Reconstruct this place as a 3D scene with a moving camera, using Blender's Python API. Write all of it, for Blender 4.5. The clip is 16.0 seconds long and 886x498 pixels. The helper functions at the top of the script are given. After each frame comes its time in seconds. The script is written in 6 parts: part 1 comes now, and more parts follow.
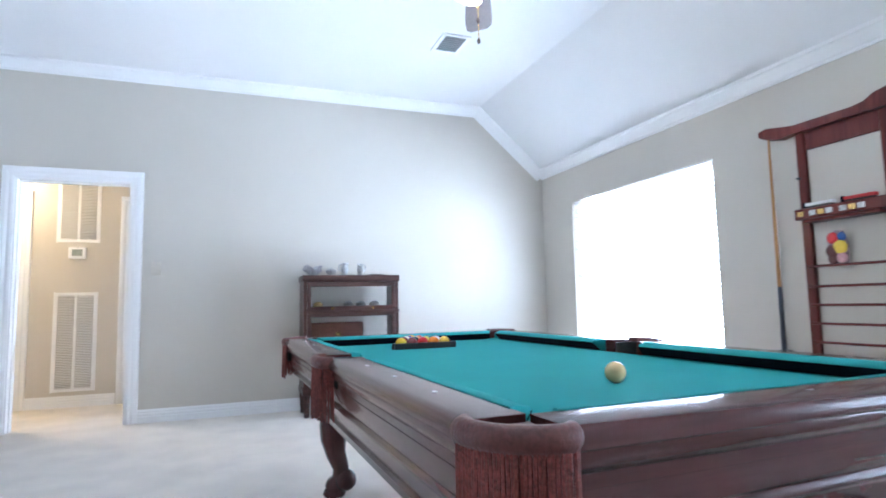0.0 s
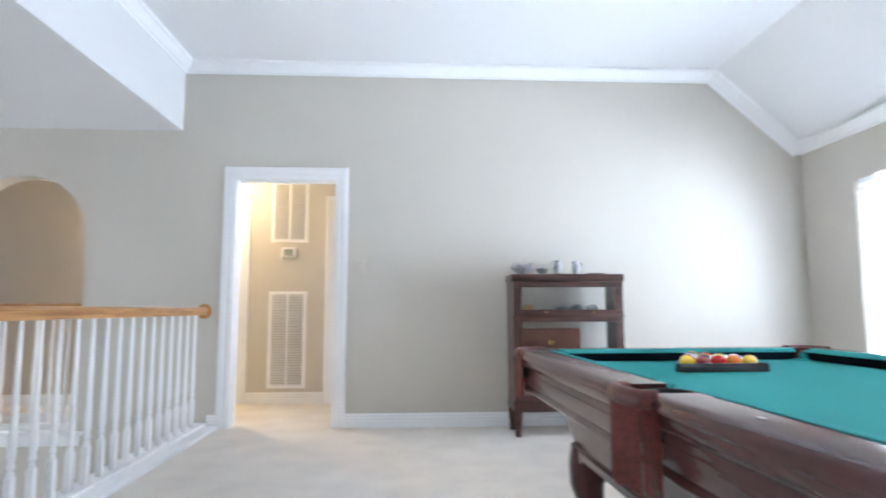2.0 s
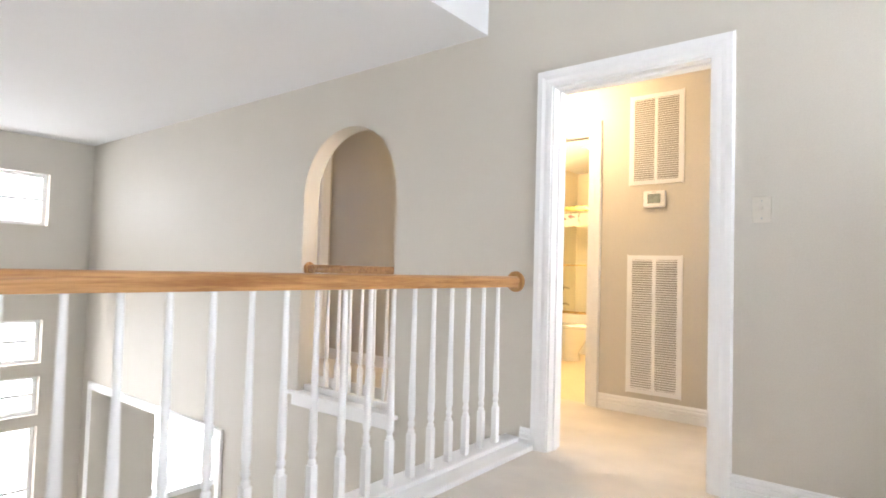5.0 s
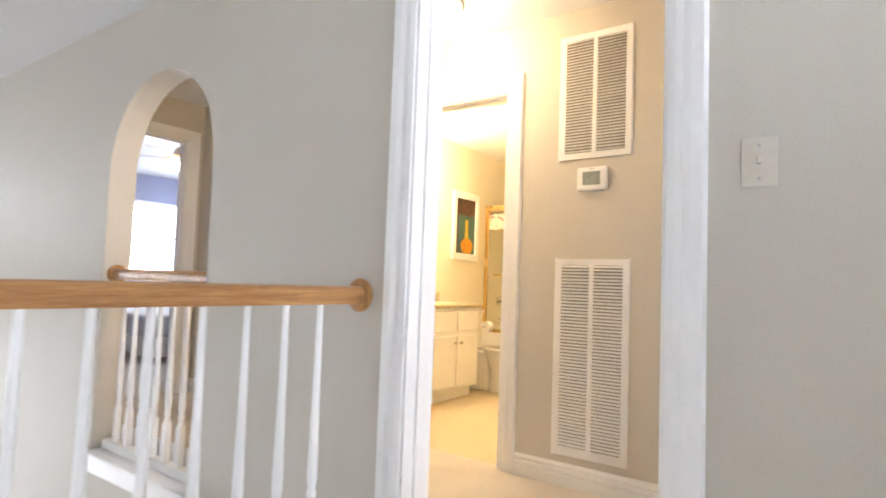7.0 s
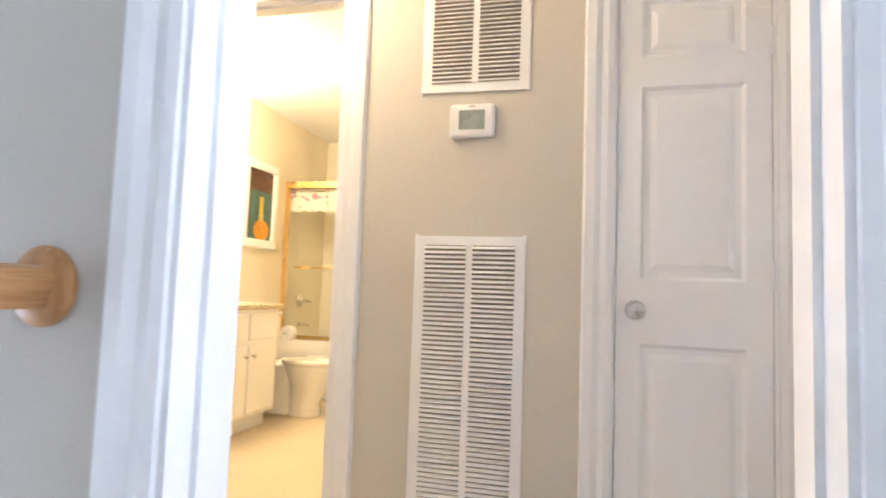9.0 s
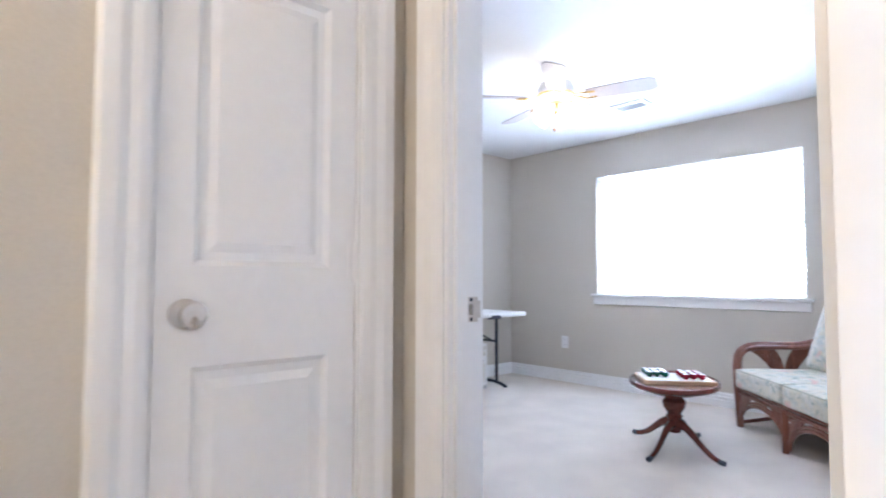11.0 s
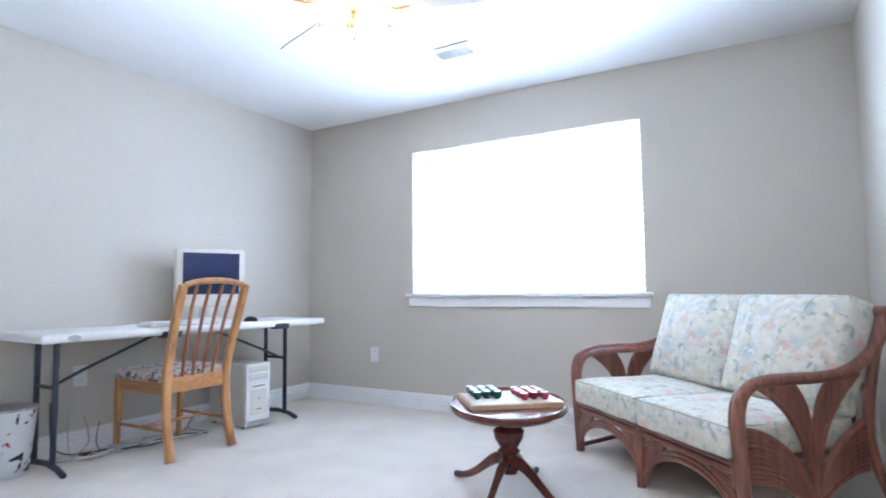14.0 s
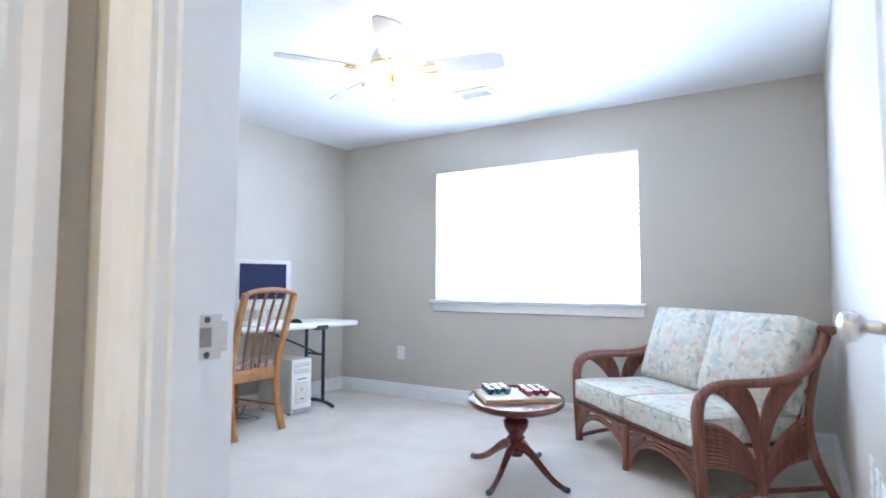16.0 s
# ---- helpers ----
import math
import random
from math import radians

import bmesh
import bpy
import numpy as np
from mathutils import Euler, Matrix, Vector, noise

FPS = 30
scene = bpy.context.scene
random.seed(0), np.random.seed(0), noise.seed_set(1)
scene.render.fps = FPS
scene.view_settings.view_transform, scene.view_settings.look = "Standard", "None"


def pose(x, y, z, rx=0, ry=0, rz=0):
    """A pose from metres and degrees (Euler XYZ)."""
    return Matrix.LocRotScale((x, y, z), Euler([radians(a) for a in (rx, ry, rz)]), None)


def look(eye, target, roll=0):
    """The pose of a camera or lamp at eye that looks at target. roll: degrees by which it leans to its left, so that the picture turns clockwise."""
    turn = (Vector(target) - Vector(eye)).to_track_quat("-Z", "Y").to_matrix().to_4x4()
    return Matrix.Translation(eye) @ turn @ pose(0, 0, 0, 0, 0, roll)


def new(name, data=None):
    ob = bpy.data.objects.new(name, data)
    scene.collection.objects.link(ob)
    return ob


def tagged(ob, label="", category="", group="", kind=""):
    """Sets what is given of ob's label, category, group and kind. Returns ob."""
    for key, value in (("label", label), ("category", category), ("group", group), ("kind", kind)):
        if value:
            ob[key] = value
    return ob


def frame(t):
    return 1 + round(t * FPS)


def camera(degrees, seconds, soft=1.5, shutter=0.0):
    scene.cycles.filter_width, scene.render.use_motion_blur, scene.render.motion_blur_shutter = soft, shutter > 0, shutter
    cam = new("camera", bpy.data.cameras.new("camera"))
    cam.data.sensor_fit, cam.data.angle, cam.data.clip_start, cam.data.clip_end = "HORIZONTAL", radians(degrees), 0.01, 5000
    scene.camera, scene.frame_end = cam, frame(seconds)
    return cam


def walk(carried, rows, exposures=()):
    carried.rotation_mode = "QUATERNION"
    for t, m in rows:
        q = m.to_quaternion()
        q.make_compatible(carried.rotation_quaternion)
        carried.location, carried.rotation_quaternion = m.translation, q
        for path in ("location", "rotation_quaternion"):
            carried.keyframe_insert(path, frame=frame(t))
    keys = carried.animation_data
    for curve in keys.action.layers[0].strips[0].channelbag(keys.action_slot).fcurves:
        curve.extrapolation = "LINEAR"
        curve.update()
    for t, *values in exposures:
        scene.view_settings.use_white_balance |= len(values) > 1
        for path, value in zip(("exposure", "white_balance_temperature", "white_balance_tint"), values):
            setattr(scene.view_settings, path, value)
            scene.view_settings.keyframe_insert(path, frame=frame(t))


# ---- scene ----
cam = camera(76.3, 16.0, soft=1.8, shutter=0.4)
PATH = [
    (0, (0.177, -1.384, 0.979), (0.875, 0.481, 1.169), -1.2),
    (0.5, (0.304, -1.162, 0.962), (0.845, 0.752, 1.168), -0.8),
    (1, (0.284, -0.957, 0.968), (0.734, 0.98, 1.177), -0.5),
    (1.5, (0.131, -0.773, 0.976), (0.517, 1.177, 1.191), -0.3),
    (2, (-0.008, -0.635, 0.975), (0.095, 1.351, 1.187), -0.1),
    (2.5, (-0.02, -0.347, 0.979), (-0.325, 1.618, 1.194), 0.3),
    (3, (0.014, -0.063, 0.992), (-0.63, 1.82, 1.192), 0.7),
    (3.5, (0.019, 0.256, 1.009), (-0.876, 2.036, 1.174), 1.2),
    (6, (-0.098, 2.002, 1.022), (-1.378, 3.538, 1.084), 1.7),
    (6.5, (-0.202, 2.365, 1.013), (-1.445, 3.929, 1.106), 2.0),
    (7, (-0.299, 2.665, 1.018), (-1.453, 4.294, 1.136), 2.1),
    (7.5, (-0.474, 2.94, 1.006), (-1.543, 4.622, 1.169), 2.2),
    (8, (-0.676, 3.182, 0.985), (-1.679, 4.904, 1.166), 2.3),
    (8.5, (-0.82, 3.323, 0.965), (-1.572, 5.166, 1.147), 2.1),
    (9, (-0.962, 3.504, 0.977), (-1.436, 5.444, 1.118), 2.0),
    (9.5, (-1.063, 3.658, 0.992), (-1.159, 5.655, 1.118), 1.5),
    (10, (-1.245, 3.85, 1.005), (-0.711, 5.773, 1.135), 1.2),
    (10.2, (-1.285, 3.933, 1.01), (-0.532, 5.78, 1.128), 1.0),
    (12.3, (-0.677, 4.579, 0.96), (1.042, 5.59, 1.114), -1.0),
    (12.5, (-0.587, 4.601, 0.951), (1.16, 5.562, 1.11), -0.9),
    (13, (-0.346, 4.684, 0.927), (1.432, 5.585, 1.098), -0.8),
    (13.5, (-0.216, 4.774, 0.902), (1.558, 5.683, 1.062), -0.6),
    (14, (-0.173, 4.825, 0.89), (1.55, 5.83, 1.037), -0.6),
    (14.5, (-0.19, 4.833, 0.9), (1.47, 5.94, 1.04), -0.2),
    (15, (-0.248, 4.790, 0.932), (1.388, 5.927, 1.069), 0.1),
    (15.5, (-0.446, 4.69, 0.975), (1.22, 5.79, 1.102), 0.2),
    (16, (-0.65, 4.562, 1.002), (1.04, 5.623, 1.126), 0.2),
]
EXPOSURES = [(0.0, 0.33, 5550, 14), (0.6, 0.47, 5600, 13), (1.5, 0.28, 5700, 14), (2.5, 0.3, 6500, 14), (3.5, 0.53, 6900, 17), (6.0, 0.38, 6900, 17), (6.6, 0.22, 6750, 17), (7.2, 0.28, 6700, 17),
             (8.0, 0.45, 6600, 17), (9.0, 0.32, 5850, 17), (10.2, 0.36, 5600, 18), (12.3, 0.42, 5000, 13), (13.0, 0.48, 5050, 12), (14.0, 0.52, 5250, 13), (16.0, 0.52, 5200, 12)]
walk(cam, [(t, look(e, g, r)) for t, e, g, r in PATH], EXPOSURES)

# ---------------- helpers ----------------
def nodes_of(m):
    m.use_nodes = True
    return m.node_tree.nodes, m.node_tree.links


def mat(name, color, rough=0.6, metal=0.0, var=0.06, scale=6.0, fine=60.0, bump=0.1, coat=0.0, spec=0.5, random_tint=0.0,
        stretch=(1, 1, 1), second=None, sheen=0.0):
    """A surface with variation at two scales, fine relief and a little roughness change."""
    m = bpy.data.materials.new(name)
    n, l = nodes_of(m)
    b = n["Principled BSDF"]
    b.inputs["Roughness"].default_value, b.inputs["Metallic"].default_value = rough, metal
    b.inputs["Coat Weight"].default_value, b.inputs["Specular IOR Level"].default_value = coat, spec
    b.inputs["Sheen Weight"].default_value = sheen
    co = n.new("ShaderNodeTexCoord")
    mp = n.new("ShaderNodeMapping")
    mp.inputs["Scale"].default_value = stretch
    l.new(co.outputs["Object"], mp.inputs["Vector"])
    a, f = n.new("ShaderNodeTexNoise"), n.new("ShaderNodeTexNoise")
    a.inputs["Scale"].default_value, f.inputs["Scale"].default_value = scale, fine
    a.inputs["Detail"].default_value, f.inputs["Detail"].default_value = 4, 3
    l.new(mp.outputs["Vector"], a.inputs["Vector"]), l.new(mp.outputs["Vector"], f.inputs["Vector"])
    mixf = n.new("ShaderNodeMath")
    mixf.operation = "MULTIPLY_ADD"
    l.new(a.outputs["Fac"], mixf.inputs[0])
    mixf.inputs[1].default_value = 0.6
    l.new(f.outputs["Fac"], mixf.inputs[2])
    ramp = n.new("ShaderNodeValToRGB")
    other = second or tuple(max(0, c * (1 - 2.2 * var)) for c in color)
    hi = color if second else tuple(min(1, c * (1 + var)) for c in color)
    ramp.color_ramp.elements[0].position, ramp.color_ramp.elements[1].position = 0.5, 1.05
    ramp.color_ramp.elements[0].color, ramp.color_ramp.elements[1].color = (*other, 1), (*hi, 1)
    l.new(mixf.outputs[0], ramp.inputs["Fac"])
    out = ramp.outputs["Color"]
    if random_tint:
        oi, hs = n.new("ShaderNodeObjectInfo"), n.new("ShaderNodeHueSaturation")
        mr = n.new("ShaderNodeMapRange")
        mr.inputs["To Min"].default_value, mr.inputs["To Max"].default_value = 1 - random_tint, 1 + random_tint
        l.new(oi.outputs["Random"], mr.inputs["Value"]), l.new(mr.outputs["Result"], hs.inputs["Value"])
        l.new(out, hs.inputs["Color"])
        out = hs.outputs["Color"]
    l.new(out, b.inputs["Base Color"])
    if bump:
        bp = n.new("ShaderNodeBump")
        bp.inputs["Strength"].default_value, bp.inputs["Distance"].default_value = bump, 0.004
        l.new(mixf.outputs[0], bp.inputs["Height"]), l.new(bp.outputs["Normal"], b.inputs["Normal"])
    rr = n.new("ShaderNodeMapRange")
    rr.inputs["To Min"].default_value, rr.inputs["To Max"].default_value = max(0.02, rough - 0.06), min(1, rough + 0.08)
    l.new(a.outputs["Fac"], rr.inputs["Value"]), l.new(rr.outputs["Result"], b.inputs["Roughness"])
    return m


def wood(name, dark, light, rough=0.35, coat=0.3, axis=2, freq=14.0):
    """Grained wood, the grain along the given axis of the object."""
    m = bpy.data.materials.new(name)
    n, l = nodes_of(m)
    b = n["Principled BSDF"]
    b.inputs["Roughness"].default_value, b.inputs["Coat Weight"].default_value = rough, coat
    b.inputs["Coat Roughness"].default_value = 0.08
    b.inputs["Specular IOR Level"].default_value = 0.3
    co, mp = n.new("ShaderNodeTexCoord"), n.new("ShaderNodeMapping")
    s = [freq, freq, freq]
    s[axis] = freq * 0.07
    mp.inputs["Scale"].default_value = s
    l.new(co.outputs["Object"], mp.inputs["Vector"])
    a, f = n.new("ShaderNodeTexNoise"), n.new("ShaderNodeTexNoise")
    a.inputs["Scale"].default_value, a.inputs["Detail"].default_value, a.inputs["Distortion"].default_value = 1.6, 6, 0.8
    f.inputs["Scale"].default_value, f.inputs["Detail"].default_value = 9, 3
    l.new(mp.outputs["Vector"], a.inputs["Vector"]), l.new(mp.outputs["Vector"], f.inputs["Vector"])
    mx = n.new("ShaderNodeMath")
    mx.operation = "MULTIPLY_ADD"
    mx.inputs[1].default_value = 0.45
    l.new(f.outputs["Fac"], mx.inputs[0]), l.new(a.outputs["Fac"], mx.inputs[2])
    ramp = n.new("ShaderNodeValToRGB")
    ramp.color_ramp.elements[0].position, ramp.color_ramp.elements[1].position = 0.5, 0.95
    ramp.color_ramp.elements[0].color, ramp.color_ramp.elements[1].color = (*dark, 1), (*light, 1)
    l.new(mx.outputs[0], ramp.inputs["Fac"]), l.new(ramp.outputs["Color"], b.inputs["Base Color"])
    bp = n.new("ShaderNodeBump")
    bp.inputs["Strength"].default_value, bp.inputs["Distance"].default_value = 0.08, 0.002
    l.new(mx.outputs[0], bp.inputs["Height"]), l.new(bp.outputs["Normal"], b.inputs["Normal"])
    return m


def glow(name, color, strength):
    m = bpy.data.materials.new(name)
    n, l = nodes_of(m)
    n.remove(n["Principled BSDF"])
    e = n.new("ShaderNodeEmission")
    e.inputs["Color"].default_value, e.inputs["Strength"].default_value = (*color, 1), strength
    l.new(e.outputs["Emission"], n["Material Output"].inputs["Surface"])
    return m


def glass(name, tint=(1, 1, 1), rough=0.0):
    m = bpy.data.materials.new(name)
    n, l = nodes_of(m)
    b = n["Principled BSDF"]
    b.inputs["Base Color"].default_value = (*tint, 1)
    b.inputs["Transmission Weight"].default_value, b.inputs["Roughness"].default_value, b.inputs["IOR"].default_value = 1, rough, 1.1
    return m


def thing(name, x=0, y=0, z=0, rz=0, label="", category="", group="", kind=""):
    ob = new(name)
    ob.empty_display_size = 0.1
    ob.matrix_basis = pose(x, y, z, 0, 0, rz)
    return tagged(ob, label, category, group, kind)


def mesh_of(bm, material, smooth=40):
    me = bpy.data.meshes.new("mesh")
    bmesh.ops.recalc_face_normals(bm, faces=bm.faces)
    if smooth:
        for e in bm.edges:
            e.smooth = not (len(e.link_faces) == 2 and e.calc_face_angle(0) > radians(smooth))
        for f in bm.faces:
            f.smooth = True
    bm.to_mesh(me)
    bm.free()
    if material:
        me.materials.append(material)
    return me


def part(name, bm, material, parent=None, label="", smooth=40):
    ob = new(name, mesh_of(bm, material, smooth))
    ob.parent = parent
    return tagged(ob, label)


def again(ob, name, x, y, z, rx=0, ry=0, rz=0, parent=None):
    """Another object on the same mesh."""
    o = new(name, ob.data)
    o.parent = parent if parent is not None else ob.parent
    o.matrix_basis = pose(x, y, z, rx, ry, rz)
    if "label" in ob:
        o["label"] = ob["label"]
    return o


def bm_new():
    return bmesh.new()


def box(bm, x0, x1, y0, y1, z0, z1, bev=0.0, seg=1):
    """A box between bounds, bevelled where asked."""
    tmp = bmesh.new() if bev else bm
    v = [tmp.verts.new((x, y, z)) for x in (x0, x1) for y in (y0, y1) for z in (z0, z1)]
    for q in ((0, 1, 3, 2), (4, 6, 7, 5), (0, 4, 5, 1), (2, 3, 7, 6), (0, 2, 6, 4), (1, 5, 7, 3)):
        tmp.faces.new([v[i] for i in q])
    if bev:
        bmesh.ops.bevel(tmp, geom=tmp.edges[:], offset=bev, segments=seg, affect="EDGES", profile=0.6)
        merge(bm, tmp)
    return bm


def merge(bm, tmp, m=None):
    me = bpy.data.meshes.new("tmp")
    tmp.to_mesh(me)
    tmp.free()
    if m is not None:
        me.transform(m)
    bm.from_mesh(me)
    bpy.data.meshes.remove(me)
    return bm


def moved(bm, m):
    bmesh.ops.transform(bm, matrix=m, verts=bm.verts)
    return bm


def lathe(bm, profile, x=0, y=0, z=0, seg=16):
    """A turned shape: rings of (radius, height) about an upright axis."""
    rings = []
    for r, h in profile:
        rings.append([bm.verts.new((x + r * math.cos(2 * math.pi * i / seg), y + r * math.sin(2 * math.pi * i / seg), z + h))
                      for i in range(seg)] if r > 1e-5 else [bm.verts.new((x, y, z + h))])
    for a, b in zip(rings, rings[1:]):
        if len(a) == 1 and len(b) == 1:
            continue
        for i in range(seg):
            j = (i + 1) % seg
            if len(a) == 1:
                bm.faces.new((a[0], b[i], b[j]))
            elif len(b) == 1:
                bm.faces.new((a[i], a[j], b[0]))
            else:
                bm.faces.new((a[i], a[j], b[j], b[i]))
    for ring, flip in ((rings[0], True), (rings[-1], False)):
        if len(ring) > 1:
            bm.faces.new(list(reversed(ring)) if flip else ring)
    return bm


def sweep(bm, pts, radii, seg=8, flat=(1, 1), caps=True, up=(0, 0, 1)):
    """A round or oval bar along points; radii one number or one a point."""
    pts = [Vector(p) for p in pts]
    if not hasattr(radii, "__len__"):
        radii = [radii] * len(pts)
    rings, side = [], None
    for i, p in enumerate(pts):
        d = (pts[min(i + 1, len(pts) - 1)] - pts[max(i - 1, 0)]).normalized()
        if side is None:
            ref = Vector(up) if abs(d.dot(Vector(up))) < 0.95 else Vector((1, 0, 0))
            side = d.cross(ref).normalized()
        else:
            side = (side - d * side.dot(d)).normalized()
        o = d.cross(side)
        rings.append([bm.verts.new(p + radii[i] * (math.cos(2 * math.pi * k / seg) * side * flat[0] + math.sin(2 * math.pi * k / seg) * o * flat[1]))
                      for k in range(seg)])
    for a, b in zip(rings, rings[1:]):
        for k in range(seg):
            j = (k + 1) % seg
            bm.faces.new((a[k], a[j], b[j], b[k]))
    if caps:
        bm.faces.new(list(reversed(rings[0]))), bm.faces.new(rings[-1])
    return bm


def profile_run(bm, prof, a, b, out, up=(0, 0, 1), grow_a=0.0, grow_b=0.0):
    """A moulding from a to b: prof is (out, up) pairs; grow lengthens an end by that many metres per metre out (mitres)."""
    a, b, out, up = Vector(a), Vector(b), Vector(out), Vector(up)
    d = (b - a).normalized()
    ra = [bm.verts.new(a + out * o + up * u - d * grow_a * o) for o, u in prof]
    rb = [bm.verts.new(b + out * o + up * u + d * grow_b * o) for o, u in prof]
    n = len(prof)
    for i in range(n):
        j = (i + 1) % n
        bm.faces.new((ra[i], ra[j], rb[j], rb[i]))
    bm.faces.new(ra), bm.faces.new(list(reversed(rb)))
    return bm


def arc(cx, cy, r, a0, a1, n):
    return [(cx + r * math.cos(radians(a0 + (a1 - a0) * i / n)), cy + r * math.sin(radians(a0 + (a1 - a0) * i / n))) for i in range(n + 1)]


def bez(p0, p1, p2, p3, n=10):
    p0, p1, p2, p3 = Vector(p0), Vector(p1), Vector(p2), Vector(p3)
    return [(1 - t) ** 3 * p0 + 3 * (1 - t) ** 2 * t * p1 + 3 * (1 - t) * t * t * p2 + t ** 3 * p3 for t in (i / n for i in range(n + 1))]


def slab(bm, outline, depth, m=None):
    """A flat outline in x, y given thickness along z from 0 to depth."""
    tmp = bmesh.new()
    lo = [tmp.verts.new((p[0], p[1], 0)) for p in outline]
    hi = [tmp.verts.new((p[0], p[1], depth)) for p in outline]
    n = len(outline)
    tmp.faces.new(list(reversed(lo))), tmp.faces.new(hi)
    for i in range(n):
        j = (i + 1) % n
        tmp.faces.new((lo[i], lo[j], hi[j], hi[i]))
    return merge(bm, tmp, m)


def setting(name, bm, material, label, category, parent=None, smooth=0):
    ob = new(name, mesh_of(bm, material, smooth))
    ob.parent = parent
    return tagged(ob, label, category, kind="structure")


def wall_with_holes(bm, axis, c0, c1, u0, u1, z0, z1, holes):
    """A straight wall between planes c0 and c1 of the axis, cut by openings (u0, u1, z0, z1)."""
    us = sorted({u0, u1, *(h[0] for h in holes), *(h[1] for h in holes)})
    for a, b in zip(us, us[1:]):
        spans, zz = [], z0
        for h in sorted((h for h in holes if h[0] <= a + 1e-6 and h[1] >= b - 1e-6), key=lambda h: h[2]):
            spans.append((zz, h[2]))
            zz = h[3]
        spans.append((zz, z1))
        for p, q in spans:
            if q - p > 1e-4:
                if axis == "y":
                    box(bm, a, b, c0, c1, p, q)
                else:
                    box(bm, c0, c1, a, b, p, q)
    bmesh.ops.remove_doubles(bm, verts=bm.verts, dist=1e-4)
    seen, dead = {}, []
    for f in bm.faces:
        key = tuple(round(c, 3) for c in f.calc_center_median())
        if key in seen:
            dead += [f, seen[key]]
        seen[key] = f
    bmesh.ops.delete(bm, geom=list(set(dead)), context="FACES")
    return bm


# ---------------- world, sun, large lights ----------------
world = bpy.data.worlds.new("sky")
scene.world = world
world.use_nodes = True
sky = world.node_tree.nodes.new("ShaderNodeTexSky")
sky.sky_type, sky.sun_disc = "NISHITA", False
sky.sun_elevation, sky.sun_rotation = radians(48), radians(150)
world.node_tree.links.new(sky.outputs["Color"], world.node_tree.nodes["Background"].inputs["Color"])
world.node_tree.nodes["Background"].inputs["Strength"].default_value = 0.1
sun = new("sun", bpy.data.lights.new("sun", "SUN"))
sun.data.energy, sun.data.angle, sun.data.color = 2.5, radians(0.5), (1, 0.96, 0.9)
sun.matrix_basis = pose(0, 0, 12, 42, 0, -30)


def window_light(name, loc, aim, w, h, watts, color=(0.70, 0.85, 1.0), spread=180):
    """Skylight standing in a window's opening."""
    li = bpy.data.lights.new(name, "AREA")
    li.shape, li.size, li.size_y, li.energy, li.color = "RECTANGLE", w, h, watts, color
    li.spread = radians(spread)
    ob = new(name, li)
    ob.matrix_basis = look(loc, aim)
    return ob


def bulb(name, loc, watts, color=(1, 0.78, 0.5), r=0.05):
    li = bpy.data.lights.new(name, "POINT")
    li.energy, li.color, li.shadow_soft_size = watts, color, r
    ob = new(name, li)
    ob.location = loc
    return ob


POOL_WINDOW_W, OFFICE_WINDOW_W, FOYER_W = 143, 84, 56
window_light("window_light", (3.9, 2.68, 1.25), (0, 0.9, 0.9), 1.85, 1.5, POOL_WINDOW_W)
# Added fill from an unseen window, brightens the pool table's near side.
window_light("window_light", (3.9, -1.5, 1.25), (0, -1.2, 0.9), 1.6, 1.5, 52)
window_light("window_light", (3.9, 6.38, 1.42), (0, 4.9, 1.1), 1.7, 1.1, OFFICE_WINDOW_W, (0.77, 0.885, 1.0), 112)
window_light("window_light", (-8.6, 2.4, 0.6), (-3, 2.6, 0.4), 3.0, 3.0, FOYER_W)
window_light("window_light", (-9.4, 7.25, 1.5), (-5, 6.6, 1.2), 1.0, 1.1, 110)
window_light("window_light", (-8.6, 6.3, -1.5), (-5, 5.8, -1.8), 2.2, 1.5, 90)

# ---------------- materials ----------------
M_WALL = mat("greige_wall_paint", (0.61, 0.57, 0.505), 0.52, var=0.025, scale=1.2, fine=160, bump=0.12, spec=0.25)
M_CEIL = mat("white_ceiling_paint", (0.84, 0.84, 0.84), 0.9, var=0.01, scale=1.5, fine=120, bump=0.2, spec=0.2)
# Ceiling white darkened in colour, so the window-lit foyer soffit renders dimmer.
M_CEILF = mat("dimmed_white_ceiling", (0.72, 0.715, 0.715), 0.9, var=0.01, scale=1.5, fine=120, bump=0.2, spec=0.2)
M_TRIM = mat("white_gloss_trim", (0.88, 0.88, 0.88), 0.35, var=0.008, scale=3, fine=40, bump=0.008)
M_CARPET = mat("beige_carpet", (0.79, 0.725, 0.645), 0.97, var=0.10, scale=3.5, fine=420, bump=0.9, spec=0.1, sheen=0.3)
M_DARKWALL = mat("blue_wall_paint", (0.58, 0.61, 0.77), 0.8, var=0.02, scale=1.2, fine=160, bump=0.1)
M_BATHWALL = mat("cream_wall_paint", (0.80, 0.74, 0.60), 0.75, var=0.02, scale=1.2, fine=160, bump=0.1)
M_TILE = mat("cream_floor_tile", (0.66, 0.56, 0.40), 0.4, var=0.05, scale=4, fine=50, bump=0.1)
M_CHERRY = wood("cherry_wood", (0.060, 0.021, 0.022), (0.094, 0.031, 0.031), 0.25, 0.35, 1)
M_SKYGLOW = glow("bright_sky", (0.86, 0.94, 1.0), 9.0)
M_GLASS = glass("window_glass")
M_BLIND = mat("white_blind", (0.88, 0.88, 0.88), 0.6, var=0.01, bump=0.02)
_n, _l = nodes_of(M_BLIND)
_tr, _mx = _n.new("ShaderNodeBsdfTranslucent"), _n.new("ShaderNodeMixShader")
